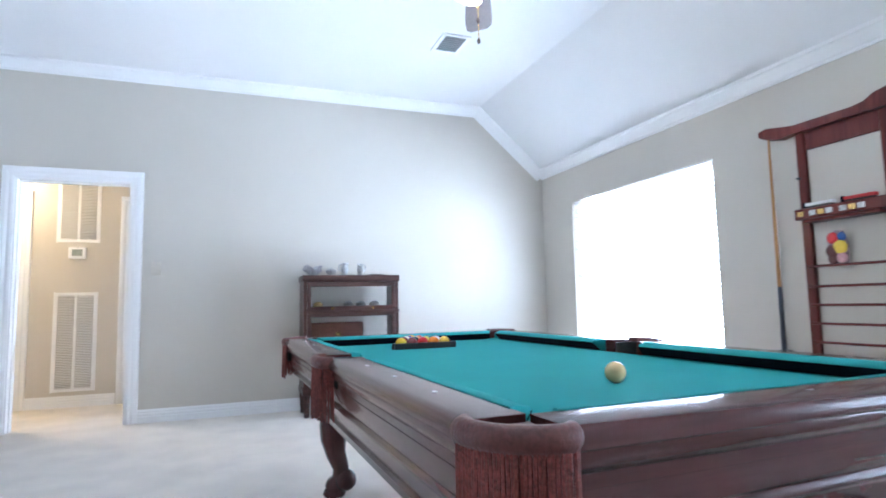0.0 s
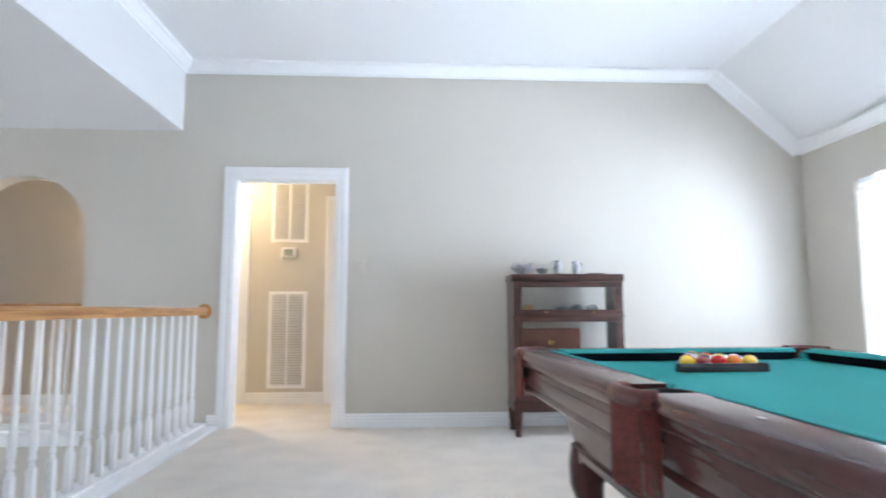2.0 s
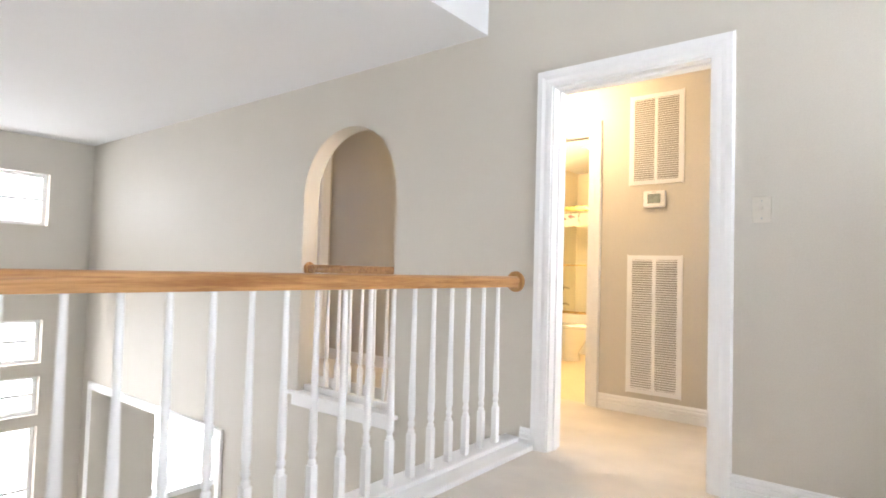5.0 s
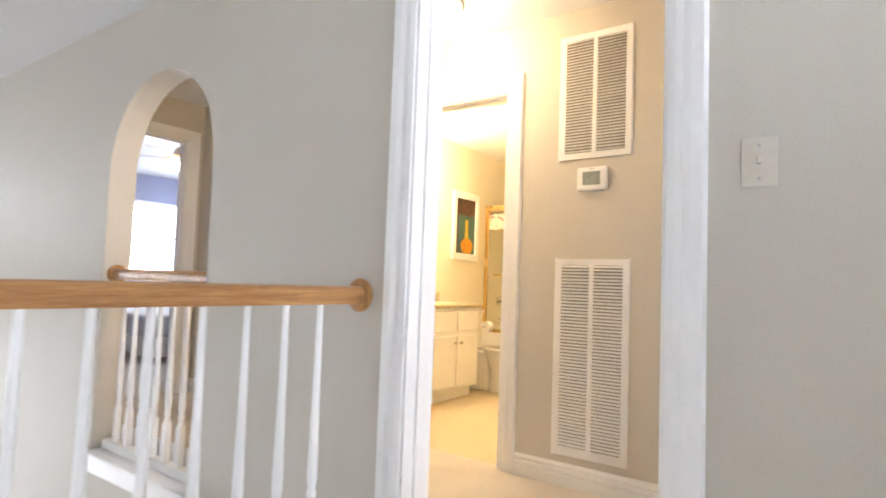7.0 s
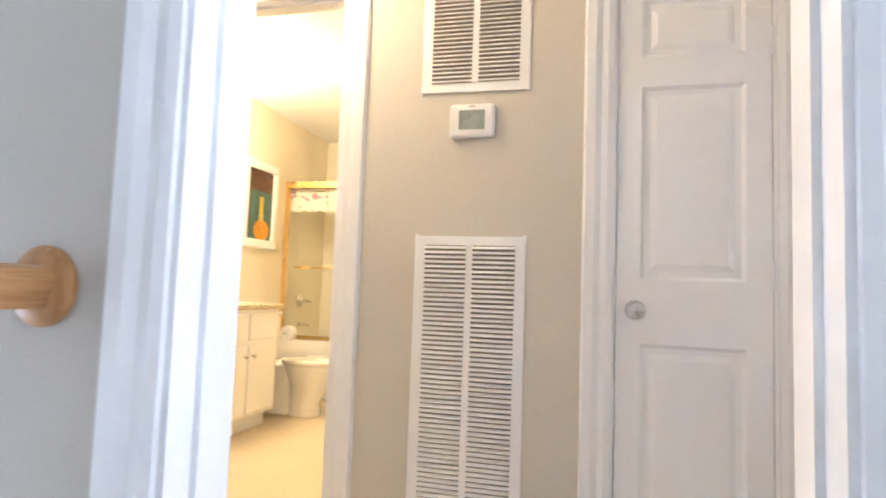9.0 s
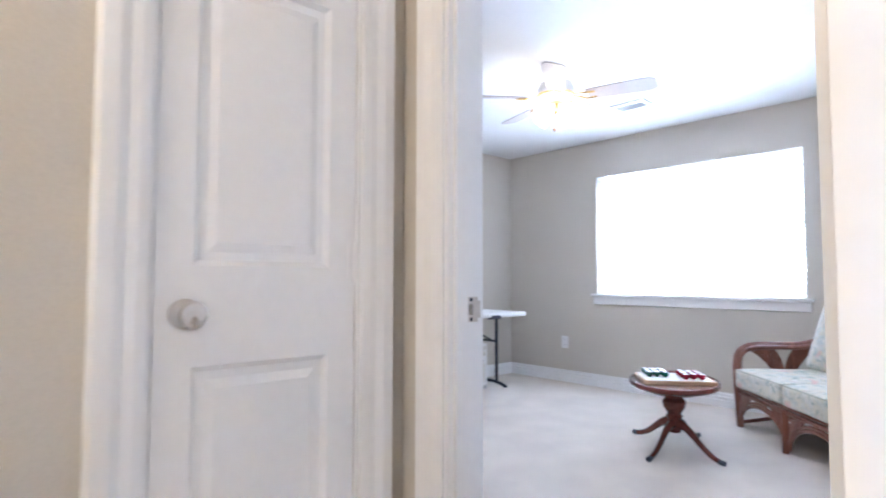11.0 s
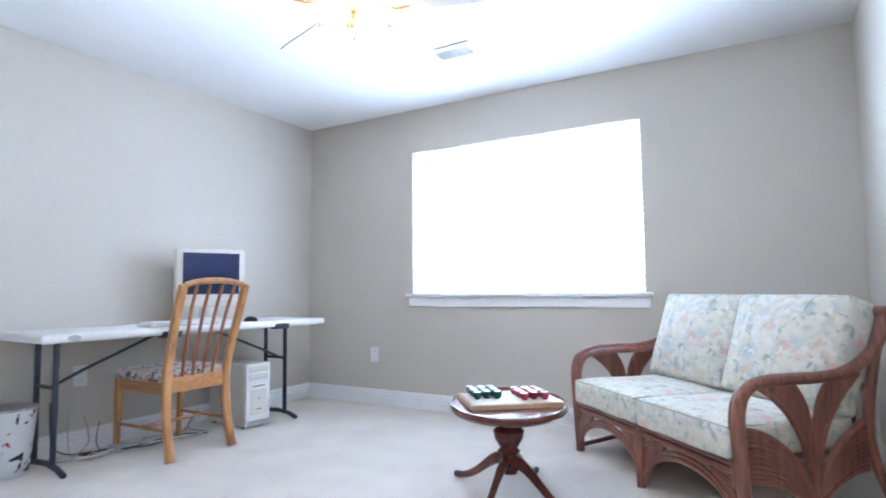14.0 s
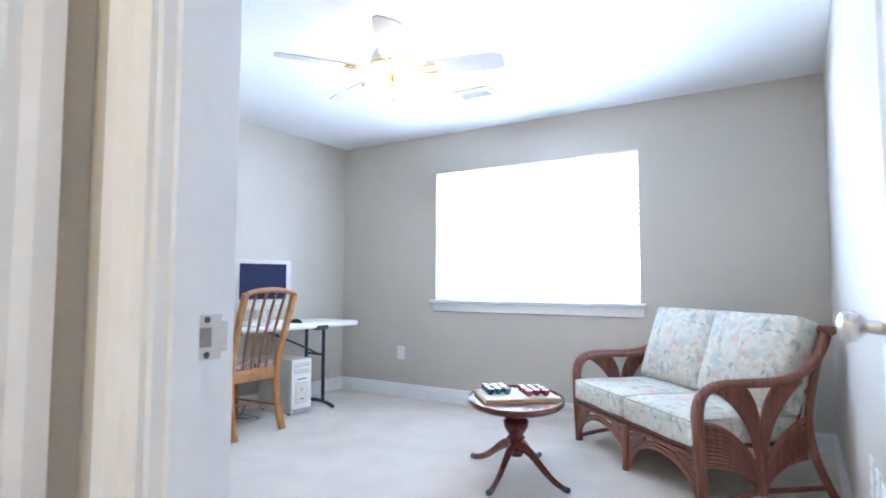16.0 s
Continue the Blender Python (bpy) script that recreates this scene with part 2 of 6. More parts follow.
_tr.inputs["Color"].default_value = (0.95, 0.95, 0.95, 1)
_l.new(_n["Principled BSDF"].outputs["BSDF"], _mx.inputs[1]), _l.new(_tr.outputs["BSDF"], _mx.inputs[2])
_mx.inputs[0].default_value = 0.6
_l.new(_mx.outputs["Shader"], _n["Material Output"].inputs["Surface"])
M_OAK = wood("oak_wood", (0.30, 0.13, 0.045), (0.56, 0.30, 0.12), 0.35, 0.25, 1, 22)
M_OAKZ = wood("oak_wood_upright", (0.33, 0.15, 0.05), (0.55, 0.30, 0.12), 0.35, 0.25, 2, 22)
M_CHERRYZ = wood("cherry_wood_upright", (0.060, 0.021, 0.022), (0.094, 0.031, 0.031), 0.25, 0.35, 2)
M_CHERRYX = wood("cherry_wood_across", (0.060, 0.021, 0.022), (0.094, 0.031, 0.031), 0.25, 0.35, 0)
M_RACK = wood("mahogany_red_wood", (0.08, 0.012, 0.012), (0.18, 0.035, 0.028), 0.3, 0.2, 2)
M_DARKOAK = wood("dark_walnut_wood", (0.035, 0.018, 0.014), (0.10, 0.055, 0.04), 0.4, 0.2, 0)
M_WALNUT = wood("brown_walnut_wood", (0.035, 0.015, 0.013), (0.10, 0.042, 0.033), 0.4, 0.2, 0)
M_REDBROWN = wood("red_brown_wood", (0.20, 0.055, 0.03), (0.32, 0.10, 0.055), 0.45, 0.15, 2)
M_CLOTH = mat("teal_green_cloth", (0.045, 0.33, 0.345), 0.95, var=0.05, scale=3, fine=500, bump=0.2, spec=0.06)
# Near-black navy: painted shade under the cushions, and the brush holders' own colour.
M_NAVY = mat("navy_cushion_shade_and_holder", (0.006, 0.010, 0.022), 0.8, var=0.1, scale=20, fine=200, bump=0.2, spec=0.1)
M_LEATHER = mat("brown_leather", (0.12, 0.035, 0.03), 0.4, var=0.15, scale=30, fine=120, bump=0.4)
M_FRINGE = mat("red_brown_leather_fringe", (0.21, 0.05, 0.04), 0.6, var=0.3, scale=60, fine=200, bump=0.5)
M_TANLEATHER = mat("tan_brown_leather", (0.17, 0.065, 0.04), 0.45, var=0.15, scale=20, fine=120, bump=0.4)
M_BLACK = mat("black_plastic", (0.015, 0.015, 0.017), 0.4, var=0.2)
M_STEEL = mat("dark_grey_steel", (0.05, 0.06, 0.085), 0.4, metal=0.3, var=0.1)
M_WHITEP = mat("white_plastic", (0.82, 0.82, 0.82), 0.45, var=0.015, bump=0.05)
M_BEIGEP = mat("beige_plastic", (0.70, 0.68, 0.62), 0.5, var=0.02, bump=0.05)
M_IVORYP = mat("ivory_plastic", (0.66, 0.61, 0.53), 0.4, var=0.02, bump=0.03)
M_GREYP = mat("grey_plastic", (0.45, 0.46, 0.46), 0.5, var=0.03)
M_IVORY = mat("ivory_ball", (0.80, 0.58, 0.28), 0.15, var=0.05, coat=0.5, bump=0)
M_SILVER = mat("tarnished_silver", (0.55, 0.55, 0.56), 0.3, metal=0.9, var=0.2, scale=20)
M_SCREEN = mat("dark_blue_screen", (0.012, 0.02, 0.075), 0.3, var=0.05, bump=0)
M_BRASS = mat("brass", (0.75, 0.52, 0.2), 0.25, metal=1.0, var=0.05)
M_CHROME = mat("chrome", (0.7, 0.68, 0.62), 0.15, metal=1.0, var=0.03)
M_CERAMIC = mat("white_ceramic", (0.86, 0.85, 0.82), 0.12, var=0.01, bump=0, coat=0.4)
M_STONE = mat("speckled_stone_top", (0.62, 0.54, 0.36), 0.25, var=0.25, scale=40, fine=160, bump=0.03)
M_MARBLE = mat("grey_marble_tile", (0.62, 0.57, 0.52), 0.25, var=0.2, scale=5, fine=14, bump=0.02, random_tint=0.08)
M_RATTAN = wood("brown_rattan", (0.13, 0.049, 0.036), (0.27, 0.112, 0.076), 0.32, 0.35, 2, 30)
M_SHADE = glow("lit_frosted_shade", (1.0, 0.86, 0.62), 12.0)
M_LAMP = glow("lit_ceiling_lamp", (1.0, 0.80, 0.45), 14.0)
# Warm grey that paints the shade inside openings which are not cut.
M_VOID = mat("shaded_gap_tone", (0.32, 0.285, 0.245), 0.9, var=0.1)
M_TUBGLASS = glass("shower_glass", (0.95, 0.97, 0.93), 0.05)
M_CASEGLASS = glass("cabinet_glass")


def fabric(name, base, spots, scale):
    """Woven cloth with a scatter of coloured motifs."""
    m = bpy.data.materials.new(name)
    n, l = nodes_of(m)
    b = n["Principled BSDF"]
    b.inputs["Roughness"].default_value, b.inputs["Sheen Weight"].default_value = 0.95, 0.3
    co = n.new("ShaderNodeTexCoord")
    col = None
    for i, (c, s, lo, hi) in enumerate(spots):
        mp = n.new("ShaderNodeMapping")
        mp.inputs["Location"].default_value = (i * 3.7, i * 1.9, i * 2.3)
        l.new(co.outputs["Object"], mp.inputs["Vector"])
        ns = n.new("ShaderNodeTexNoise")
        ns.inputs["Scale"].default_value, ns.inputs["Detail"].default_value, ns.inputs["Distortion"].default_value = s * scale, 3, 0.6
        l.new(mp.outputs["Vector"], ns.inputs["Vector"])
        r = n.new("ShaderNodeMapRange")
        r.inputs["From Min"].default_value, r.inputs["From Max"].default_value = lo, hi
        l.new(ns.outputs["Fac"], r.inputs["Value"])
        mx = n.new("ShaderNodeMix")
        mx.data_type = "RGBA"
        l.new(r.outputs["Result"], mx.inputs["Factor"])
        if col is None:
            mx.inputs["A"].default_value = (*base, 1)
        else:
            l.new(col, mx.inputs["A"])
        mx.inputs["B"].default_value = (*c, 1)
        col = mx.outputs["Result"]
    l.new(col, b.inputs["Base Color"])
    f = n.new("ShaderNodeTexNoise")
    f.inputs["Scale"].default_value = 350
    l.new(co.outputs["Object"], f.inputs["Vector"])
    bp = n.new("ShaderNodeBump")
    bp.inputs["Strength"].default_value, bp.inputs["Distance"].default_value = 0.3, 0.002
    l.new(f.outputs["Fac"], bp.inputs["Height"]), l.new(bp.outputs["Normal"], b.inputs["Normal"])
    return m


M_FLORAL = fabric("floral_upholstery", (0.66, 0.63, 0.535), [((0.48, 0.53, 0.51), 1.2, 0.46, 0.64), ((0.33, 0.40, 0.36), 1.9, 0.54, 0.66),
                  ((0.64, 0.56, 0.40), 1.3, 0.58, 0.70), ((0.66, 0.40, 0.37), 0.75, 0.595, 0.69), ((0.70, 0.69, 0.64), 2.2, 0.52, 0.66)], 12)
M_SEATCLOTH = fabric("dark_floral_seat", (0.62, 0.55, 0.50), [((0.06, 0.06, 0.10), 1.0, 0.50, 0.56), ((0.42, 0.06, 0.09), 1.1, 0.56, 0.62),
                     ((0.70, 0.62, 0.55), 1.6, 0.58, 0.64)], 24)
M_BIN = fabric("printed_paper_bin", (0.82, 0.83, 0.85), [((0.03, 0.03, 0.05), 1.0, 0.58, 0.61), ((0.55, 0.05, 0.06), 0.9, 0.64, 0.67)], 16)
M_NICKEL = mat("brushed_nickel", (0.62, 0.58, 0.54), 0.28, metal=1.0, var=0.03, scale=20, bump=0.02)
M_BLACKGAP = mat("dark_void", (0.02, 0.02, 0.02), 0.95, var=0.1)

# ---------------- plan ----------------
Y_DOOR, WT = 4.2, 0.15          # the long wall with the doorway and the arch
Y_HALL = 5.46                   # the far wall of the hall
X_WIN = 3.5                     # the outer wall with the windows
X_OFF = -0.22                   # the office's door wall, hall side
Z_CEIL, Z_FOY, Z_OFF, Z_HALL = 3.12, 2.51, 2.32, 2.5
X_SOFFIT, X_RIDGE = -2.0, 2.70
X_FOY, Z_LOW = -8.2, -2.75
Y_BACK = -3.0
DOOR = (-1.533, -0.672, 0.0, 2.10)
BATH = (-2.66, -1.85, 0.0, 2.12)
CLOSET = (-0.86, -0.36, 0.0, 2.10)
OFFICE = (4.465, 5.29, 0.0, 2.10)


def arch_wall():
    """The long wall: doorway, arched opening with a balcony, wide opening on the floor below."""
    bm = bm_new()
    ax0, ax1, zs = -3.79, -2.75, 1.58
    wall_with_holes(bm, "y", Y_DOOR, Y_DOOR + WT, X_FOY, X_WIN, Z_LOW, 3.6,
                    [(DOOR[0], DOOR[1], -0.3, DOOR[3]), (ax0, ax1, -0.03, 2.12), (-7.9, -4.95, Z_LOW, -0.62)])
    cx, r = (ax0 + ax1) / 2, (ax1 - ax0) / 2
    for s in (-1, 1):
        pts = [(cx + s * r, zs), (cx + s * r, 2.12), (cx, 2.12)]
        pts += [(cx + s * r * math.sin(a), zs + (2.10 - zs) * math.cos(a)) for a in (math.pi / 2 * i / 24 for i in range(0, 25))]
        slab(bm, pts, WT, Matrix.Translation((0, Y_DOOR + WT, 0)) @ Matrix.Rotation(radians(90), 4, "X"))
    return setting("wall_north", bm, M_WALL, "greige painted wall with a doorway and an arched opening", "wall")


arch_wall()
# The second hole is for the added, unseen fill window.
bm = wall_with_holes(bm_new(), "x", X_WIN, X_WIN + 0.16, Y_BACK, Y_DOOR, -0.3, 3.4, [(1.76, 3.61, 0.48, 2.0), (-2.3, -0.7, 0.48, 2.0)])
setting("wall_east", bm, M_WALL, "greige painted outer wall with a wide window", "wall")
bm = wall_with_holes(bm_new(), "x", X_WIN, X_WIN + 0.16, Y_DOOR, 8.5, -0.3, 3.4, [(5.51, 7.24, 0.87, 1.975)])
setting("wall_office_east", bm, M_WALL, "greige painted outer wall of the office", "wall")
bm = box(bm_new(), X_FOY, X_WIN, Y_BACK - 0.15, Y_BACK, Z_LOW, 3.5)
setting("wall_south", bm, M_WALL, "plain greige painted wall behind the billiard room", "wall")
bm = wall_with_holes(bm_new(), "x", X_FOY - 0.16, X_FOY, Y_BACK, Y_DOOR, Z_LOW, 3.0,
                     [(1.2, 3.72, 1.42, 2.06), (1.2, 3.72, -0.27, 0.26), (1.2, 3.72, -0.9, -0.43), (1.2, 3.72, -2.6, -1.04)])
setting("wall_foyer_west", bm, M_WALL, "tall greige foyer wall with stacked windows", "wall")
bm = wall_with_holes(bm_new(), "y", Y_HALL, Y_HALL + 0.12, -5.05, X_OFF + 0.12, 0, 2.6, [BATH, CLOSET])
setting("wall_hall", bm, M_WALL, "greige painted hall wall with grilles and doors", "wall")
bm = wall_with_holes(bm_new(), "x", X_OFF, X_OFF + 0.12, Y_DOOR + WT, 5.46, 0, 2.6, [OFFICE])
setting("wall_office_west", bm, M_WALL, "greige painted wall with the office doorway", "wall")
bm = box(bm_new(), X_OFF, X_OFF + 0.12, 5.58, 8.5, 0, 2.6)
setting("wall_office_closet", bm, M_WALL, "greige painted inner office wall", "wall")
bm = box(bm_new(), X_OFF, X_WIN, 8.31, 8.46, 0, 2.6)
setting("wall_office_north", bm, M_WALL, "pale greige painted office wall behind the desk", "wall")
bm = box(bm_new(), X_OFF + 0.12, X_WIN, Y_DOOR + WT, 4.39, 0, 2.6)
setting("wall_office_south", bm, M_WALL, "pale greige painted office wall behind the settee", "wall")
bm = wall_with_holes(bm_new(), "x", -5.05, -4.93, Y_DOOR + WT, 5.46, 0, 2.6, [(4.55, 5.33, 0, 2.16)])
setting("wall_hall_west", bm, M_WALL, "greige painted hall end wall with a bedroom doorway", "wall")
for nm, b in (("wall_bedroom_south", (-9.0, -5.05, 4.35, 4.42)), ("wall_bedroom_north", (-9.0, -5.05, 8.2, 8.35)), ("wall_bedroom_east", (-5.05, -4.93, 5.46, 8.35))):
    setting(nm, box(bm_new(), *b, 0, 2.6), M_DARKWALL, "lavender blue painted bedroom wall", "wall")
bm = wall_with_holes(bm_new(), "x", -9.12, -9.0, 4.35, 8.35, 0, 2.6, [(6.8, 7.75, 1.0, 2.1)])
setting("wall_bedroom_west", bm, M_DARKWALL, "lavender blue painted bedroom wall with a window", "wall")
for nm, b in (("wall_bath_west", (-3.65, -3.53, 5.58, 8.95)), ("wall_bath_north", (-3.53, -1.48, 8.83, 8.95)), ("wall_bath_east", (-1.60, -1.48, 5.58, 8.83))):
    setting(nm, box(bm_new(), *b, 0, 2.6), M_BATHWALL, "cream painted bathroom wall", "wall")

# floors and ceilings
setting("floor", box(bm_new(), -1.85, X_WIN, Y_BACK, Y_DOOR, -0.3, 0), M_CARPET, "beige cut-pile carpet", "carpet")
setting("floor_doorway", box(bm_new(), -5.05, X_OFF, Y_DOOR + WT, Y_HALL + 0.06, -0.3, -0.001), M_CARPET, "beige cut-pile carpet in the hall", "carpet")
setting("floor_threshold", box(bm_new(), DOOR[0], DOOR[1], Y_DOOR, Y_DOOR + WT, -0.3, -0.0005), M_CARPET, "beige carpet under the doorway", "carpet")
setting("floor_office", box(bm_new(), X_OFF, X_WIN, Y_DOOR + WT, 8.4, -0.3, 0), M_CARPET, "beige cut-pile carpet in the office", "carpet")
setting("floor_bedroom", box(bm_new(), -9.0, -5.05, 4.36, 8.3, -0.3, 0), M_CARPET, "beige cut-pile bedroom carpet", "carpet")
setting("floor_bath", box(bm_new(), -3.6, -1.53, Y_HALL + 0.06, 8.9, -0.3, -0.004), M_TILE, "cream ceramic bathroom floor", "floor")
setting("floor_foyer", box(bm_new(), -10.5, -1.2, Y_BACK, 8.4, Z_LOW - 0.2, Z_LOW), M_CARPET, "pale floor of the storey below", "floor")
setting("wall_under_landing", box(bm_new(), -1.85, -1.7, Y_BACK, Y_DOOR, Z_LOW, -0.3), M_WALL, "greige wall under the landing", "wall")
bm = bm_new()
box(bm, X_SOFFIT, X_RIDGE, Y_BACK, Y_DOOR, Z_CEIL, Z_CEIL + 0.12)
slab(bm, [(X_RIDGE, Z_CEIL), (X_WIN, 2.42), (X_WIN, 2.56), (X_RIDGE, Z_CEIL + 0.12)], Y_DOOR - Y_BACK, Matrix.Translation((0, Y_DOOR, 0)) @ Matrix.Rotation(radians(90), 4, "X"))
setting("ceiling", bm, M_CEIL, "white ceiling, flat with a sloped side over the window", "ceiling")
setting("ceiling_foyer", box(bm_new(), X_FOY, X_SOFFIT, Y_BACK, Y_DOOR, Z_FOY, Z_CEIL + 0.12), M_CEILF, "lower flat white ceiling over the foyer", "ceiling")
setting("ceiling_hall", box(bm_new(), -5.0, X_OFF + 0.1, Y_DOOR + WT, Y_HALL, Z_HALL, Z_HALL + 0.1), M_CEIL, "flat white hall ceiling", "ceiling")
setting("ceiling_office", box(bm_new(), X_OFF + 0.1, X_WIN, 4.39, 8.31, Z_OFF, Z_OFF + 0.1), M_CEIL, "flat white office ceiling", "ceiling")
setting("ceiling_bedroom", box(bm_new(), -9.0, -5.05, 4.36, 8.3, 2.5, 2.6), M_CEIL, "flat white bedroom ceiling", "ceiling")
setting("ceiling_bath", box(bm_new(), -3.53, -1.53, 5.58, 8.9, 2.45, 2.55), M_CEIL, "flat white bathroom ceiling", "ceiling")
bm = wall_with_holes(bm_new(), "x", -8.36, -8.2, Y_DOOR + WT, 8.4, Z_LOW, -0.3, [(5.15, 7.4, -2.3, -0.75)])
setting("wall_lower_west", bm, M_WALL, "greige wall of the room below with a window", "wall")
setting("ceiling_lower_room", box(bm_new(), -8.2, -1.2, Y_DOOR + WT, 8.4, -0.42, -0.302), M_CEIL, "flat white ceiling of the room below", "ceiling")
setting("wall_lower_room", box(bm_new(), -10.5, -1.2, 8.4, 8.5, Z_LOW, -0.3), M_WALL, "greige wall of the room below", "wall")
setting("backdrop", box(bm_new(), 4.3, 4.31, -3, 9, -0.5, 3.5), M_SKYGLOW, "bright white sky outside the windows", "sky")
setting("backdrop_west", box(bm_new(), -10.0, -9.99, -3, 8.6, -3.5, 3.5), M_SKYGLOW, "bright white sky outside the foyer windows", "sky")

# baseboards, crown, casings
BASE = [(0, 0), (0.018, 0), (0.018, 0.052), (0.011, 0.056), (0.011, 0.060), (0.017, 0.064), (0.016, 0.080), (0.008, 0.084), (0.008, 0.088), (0.013, 0.092), (0.010, 0.104), (0.004, 0.108), (0.004, 0.115), (0, 0.115)]
CROWN = [(0, 0), (0.012, 0.0), (0.016, 0.014), (0.03, 0.022), (0.06, 0.06), (0.072, 0.075), (0.086, 0.08), (0.09, 0.1), (0, 0.1)]
CASING = [(0, 0), (0.012, 0), (0.016, 0.02), (0.014, 0.04), (0.022, 0.06), (0.022, 0.09), (0, 0.098)]


def baseboard(a, b, out):
    d = Vector(b) - Vector(a)
    bm = profile_run(bm_new(), BASE, a, b, out)
    return setting("baseboard", bm, M_TRIM, "white moulded baseboard", "baseboard")


for a, b, o in (((-0.607, Y_DOOR, 0), (X_WIN, Y_DOOR, 0), (0, -1, 0)), ((-1.70, Y_DOOR, 0), (-1.625, Y_DOOR, 0), (0, -1, 0)),
                ((X_WIN, Y_BACK, 0), (X_WIN, Y_DOOR, 0), (-1, 0, 0)), ((-1.752, Y_HALL, 0), (-0.96, Y_HALL, 0), (0, -1, 0)),
                ((-4.93, Y_HALL, 0), (-2.76, Y_HALL, 0), (0, -1, 0)), ((-4.93, Y_DOOR + WT, 0), (-1.62, Y_DOOR + WT, 0), (0, 1, 0)),
                ((X_OFF, 5.395, 0), (X_OFF, 5.46, 0), (-1, 0, 0)),
                ((X_WIN, 4.39, 0), (X_WIN, 8.31, 0), (-1, 0, 0)), ((-0.1, 8.31, 0), (X_WIN, 8.31, 0), (0, -1, 0)),
                ((-0.1, 4.39, 0), (X_WIN, 4.39, 0), (0, 1, 0)), ((-0.1, 5.395, 0), (-0.1, 8.31, 0), (1, 0, 0))):
    baseboard(a, b, o)
for a, b, o, ga, gb in (((X_SOFFIT, Y_DOOR, Z_CEIL - 0.1), (X_RIDGE, Y_DOOR, Z_CEIL - 0.1), (0, -1, 0), 0, 0),
                        ((X_SOFFIT, Y_BACK, Z_CEIL - 0.1), (X_SOFFIT, Y_DOOR, Z_CEIL - 0.1), (1, 0, 0), 0, 0),
                        ((X_WIN, Y_BACK, 2.36), (X_WIN, Y_DOOR, 2.36), (-1, 0, 0), 0, 0)):
    setting("trim", profile_run(bm_new(), CROWN, a, b, o), M_TRIM, "white crown moulding", "crown moulding")
dv = Vector((X_WIN - X_RIDGE, 0, 2.42 - Z_CEIL)).normalized()
upv = Vector((-dv.z, 0, dv.x))
setting("trim", profile_run(bm_new(), CROWN, Vector((X_RIDGE, Y_DOOR, Z_CEIL)) - upv * 0.1, Vector((X_WIN, Y_DOOR, 2.42)) - upv * 0.1, (0, -1, 0), upv),
        M_TRIM, "white crown moulding up the sloped ceiling", "crown moulding")


def casing(name, axis, face, out, u0, u1, z1, parent=None, label="white moulded door casing", z0=0.0):
    """Door casing round an opening on one face of a wall."""
    o = (0, out, 0) if axis == "y" else (out, 0, 0)
    P = (lambda u, z: (u, face, z)) if axis == "y" else (lambda u, z: (face, u, z))
    e = Vector((1, 0, 0)) if axis == "y" else Vector((0, 1, 0))
    bm = bm_new()
    w = 1.0
    n = len(CASING)
    prof = CASING
    for s, u in ((-1, u0), (1, u1)):
        lo = [bm.verts.new(Vector(P(u, z0)) + e * s * q + Vector(o) * p) for p, q in prof]
        hi = [bm.verts.new(Vector(P(u, z1 + q)) + e * s * q + Vector(o) * p) for p, q in prof]
        for i in range(n):
            j = (i + 1) % n
            bm.faces.new((lo[i], lo[j], hi[j], hi[i]))
        bm.faces.new(lo)
    a = [bm.verts.new(Vector(P(u0 - q, z1 + q)) + Vector(o) * p) for p, q in prof]
    b = [bm.verts.new(Vector(P(u1 + q, z1 + q)) + Vector(o) * p) for p, q in prof]
    for i in range(n):
        j = (i + 1) % n
        bm.faces.new((a[i], a[j], b[j], b[i]))
    return setting(name, bm, M_TRIM, label, "door casing", parent)


def jamb(name, axis, c0, c1, u0, u1, z1, stop=True, shift=0.0):
    bm = bm_new()
    t = 0.012
    def put(ua, ub, za, zb, k0=c0, k1=c1):
        if axis == "y":
            box(bm, ua, ub, k0, k1, za, zb)
        else:
            box(bm, k0, k1, ua, ub, za, zb)
    g = 0.002
    put(u0 - g, u0 + t, 0, z1 - t, c0 - g, c1 + g), put(u1 - t, u1 + g, 0, z1 - t, c0 - g, c1 + g), put(u0 - g, u1 + g, z1 - t, z1 + g, c0 - g, c1 + g)
    if stop:
        m0, m1 = (c0 + c1) / 2 - 0.02 + shift, (c0 + c1) / 2 + 0.02 + shift
        put(u0 + t, u0 + t + 0.011, 0, z1 - t, m0, m1), put(u1 - t - 0.011, u1 - t, 0, z1 - t, m0, m1), put(u0 + t, u1 - t, z1 - t - 0.011, z1 - t, m0, m1)
    return setting(name, bm, M_TRIM, "white painted door jamb lining", "door jamb")


casing("trim_doorway", "y", Y_DOOR, -1, DOOR[0], DOOR[1], DOOR[3])
casing("trim_doorway_hall", "y", Y_DOOR + WT, 1, DOOR[0], DOOR[1], DOOR[3])
jamb("jamb_doorway", "y", Y_DOOR, Y_DOOR + WT, DOOR[0], DOOR[1], DOOR[3])
casing("trim_bath", "y", Y_HALL, -1, BATH[0], BATH[1], BATH[3])
jamb("jamb_bath", "y", Y_HALL, Y_HALL + 0.12, BATH[0], BATH[1], BATH[3])
casing("trim_closet", "y", Y_HALL, -1, CLOSET[0], CLOSET[1], CLOSET[3])
jamb("jamb_closet", "y", Y_HALL, Y_HALL + 0.12, CLOSET[0], CLOSET[1], CLOSET[3], False)
casing("trim_office", "x", X_OFF, -1, OFFICE[0], OFFICE[1], OFFICE[3])
casing("trim_office_inside", "x", X_OFF + 0.12, 1, OFFICE[0], OFFICE[1], OFFICE[3])
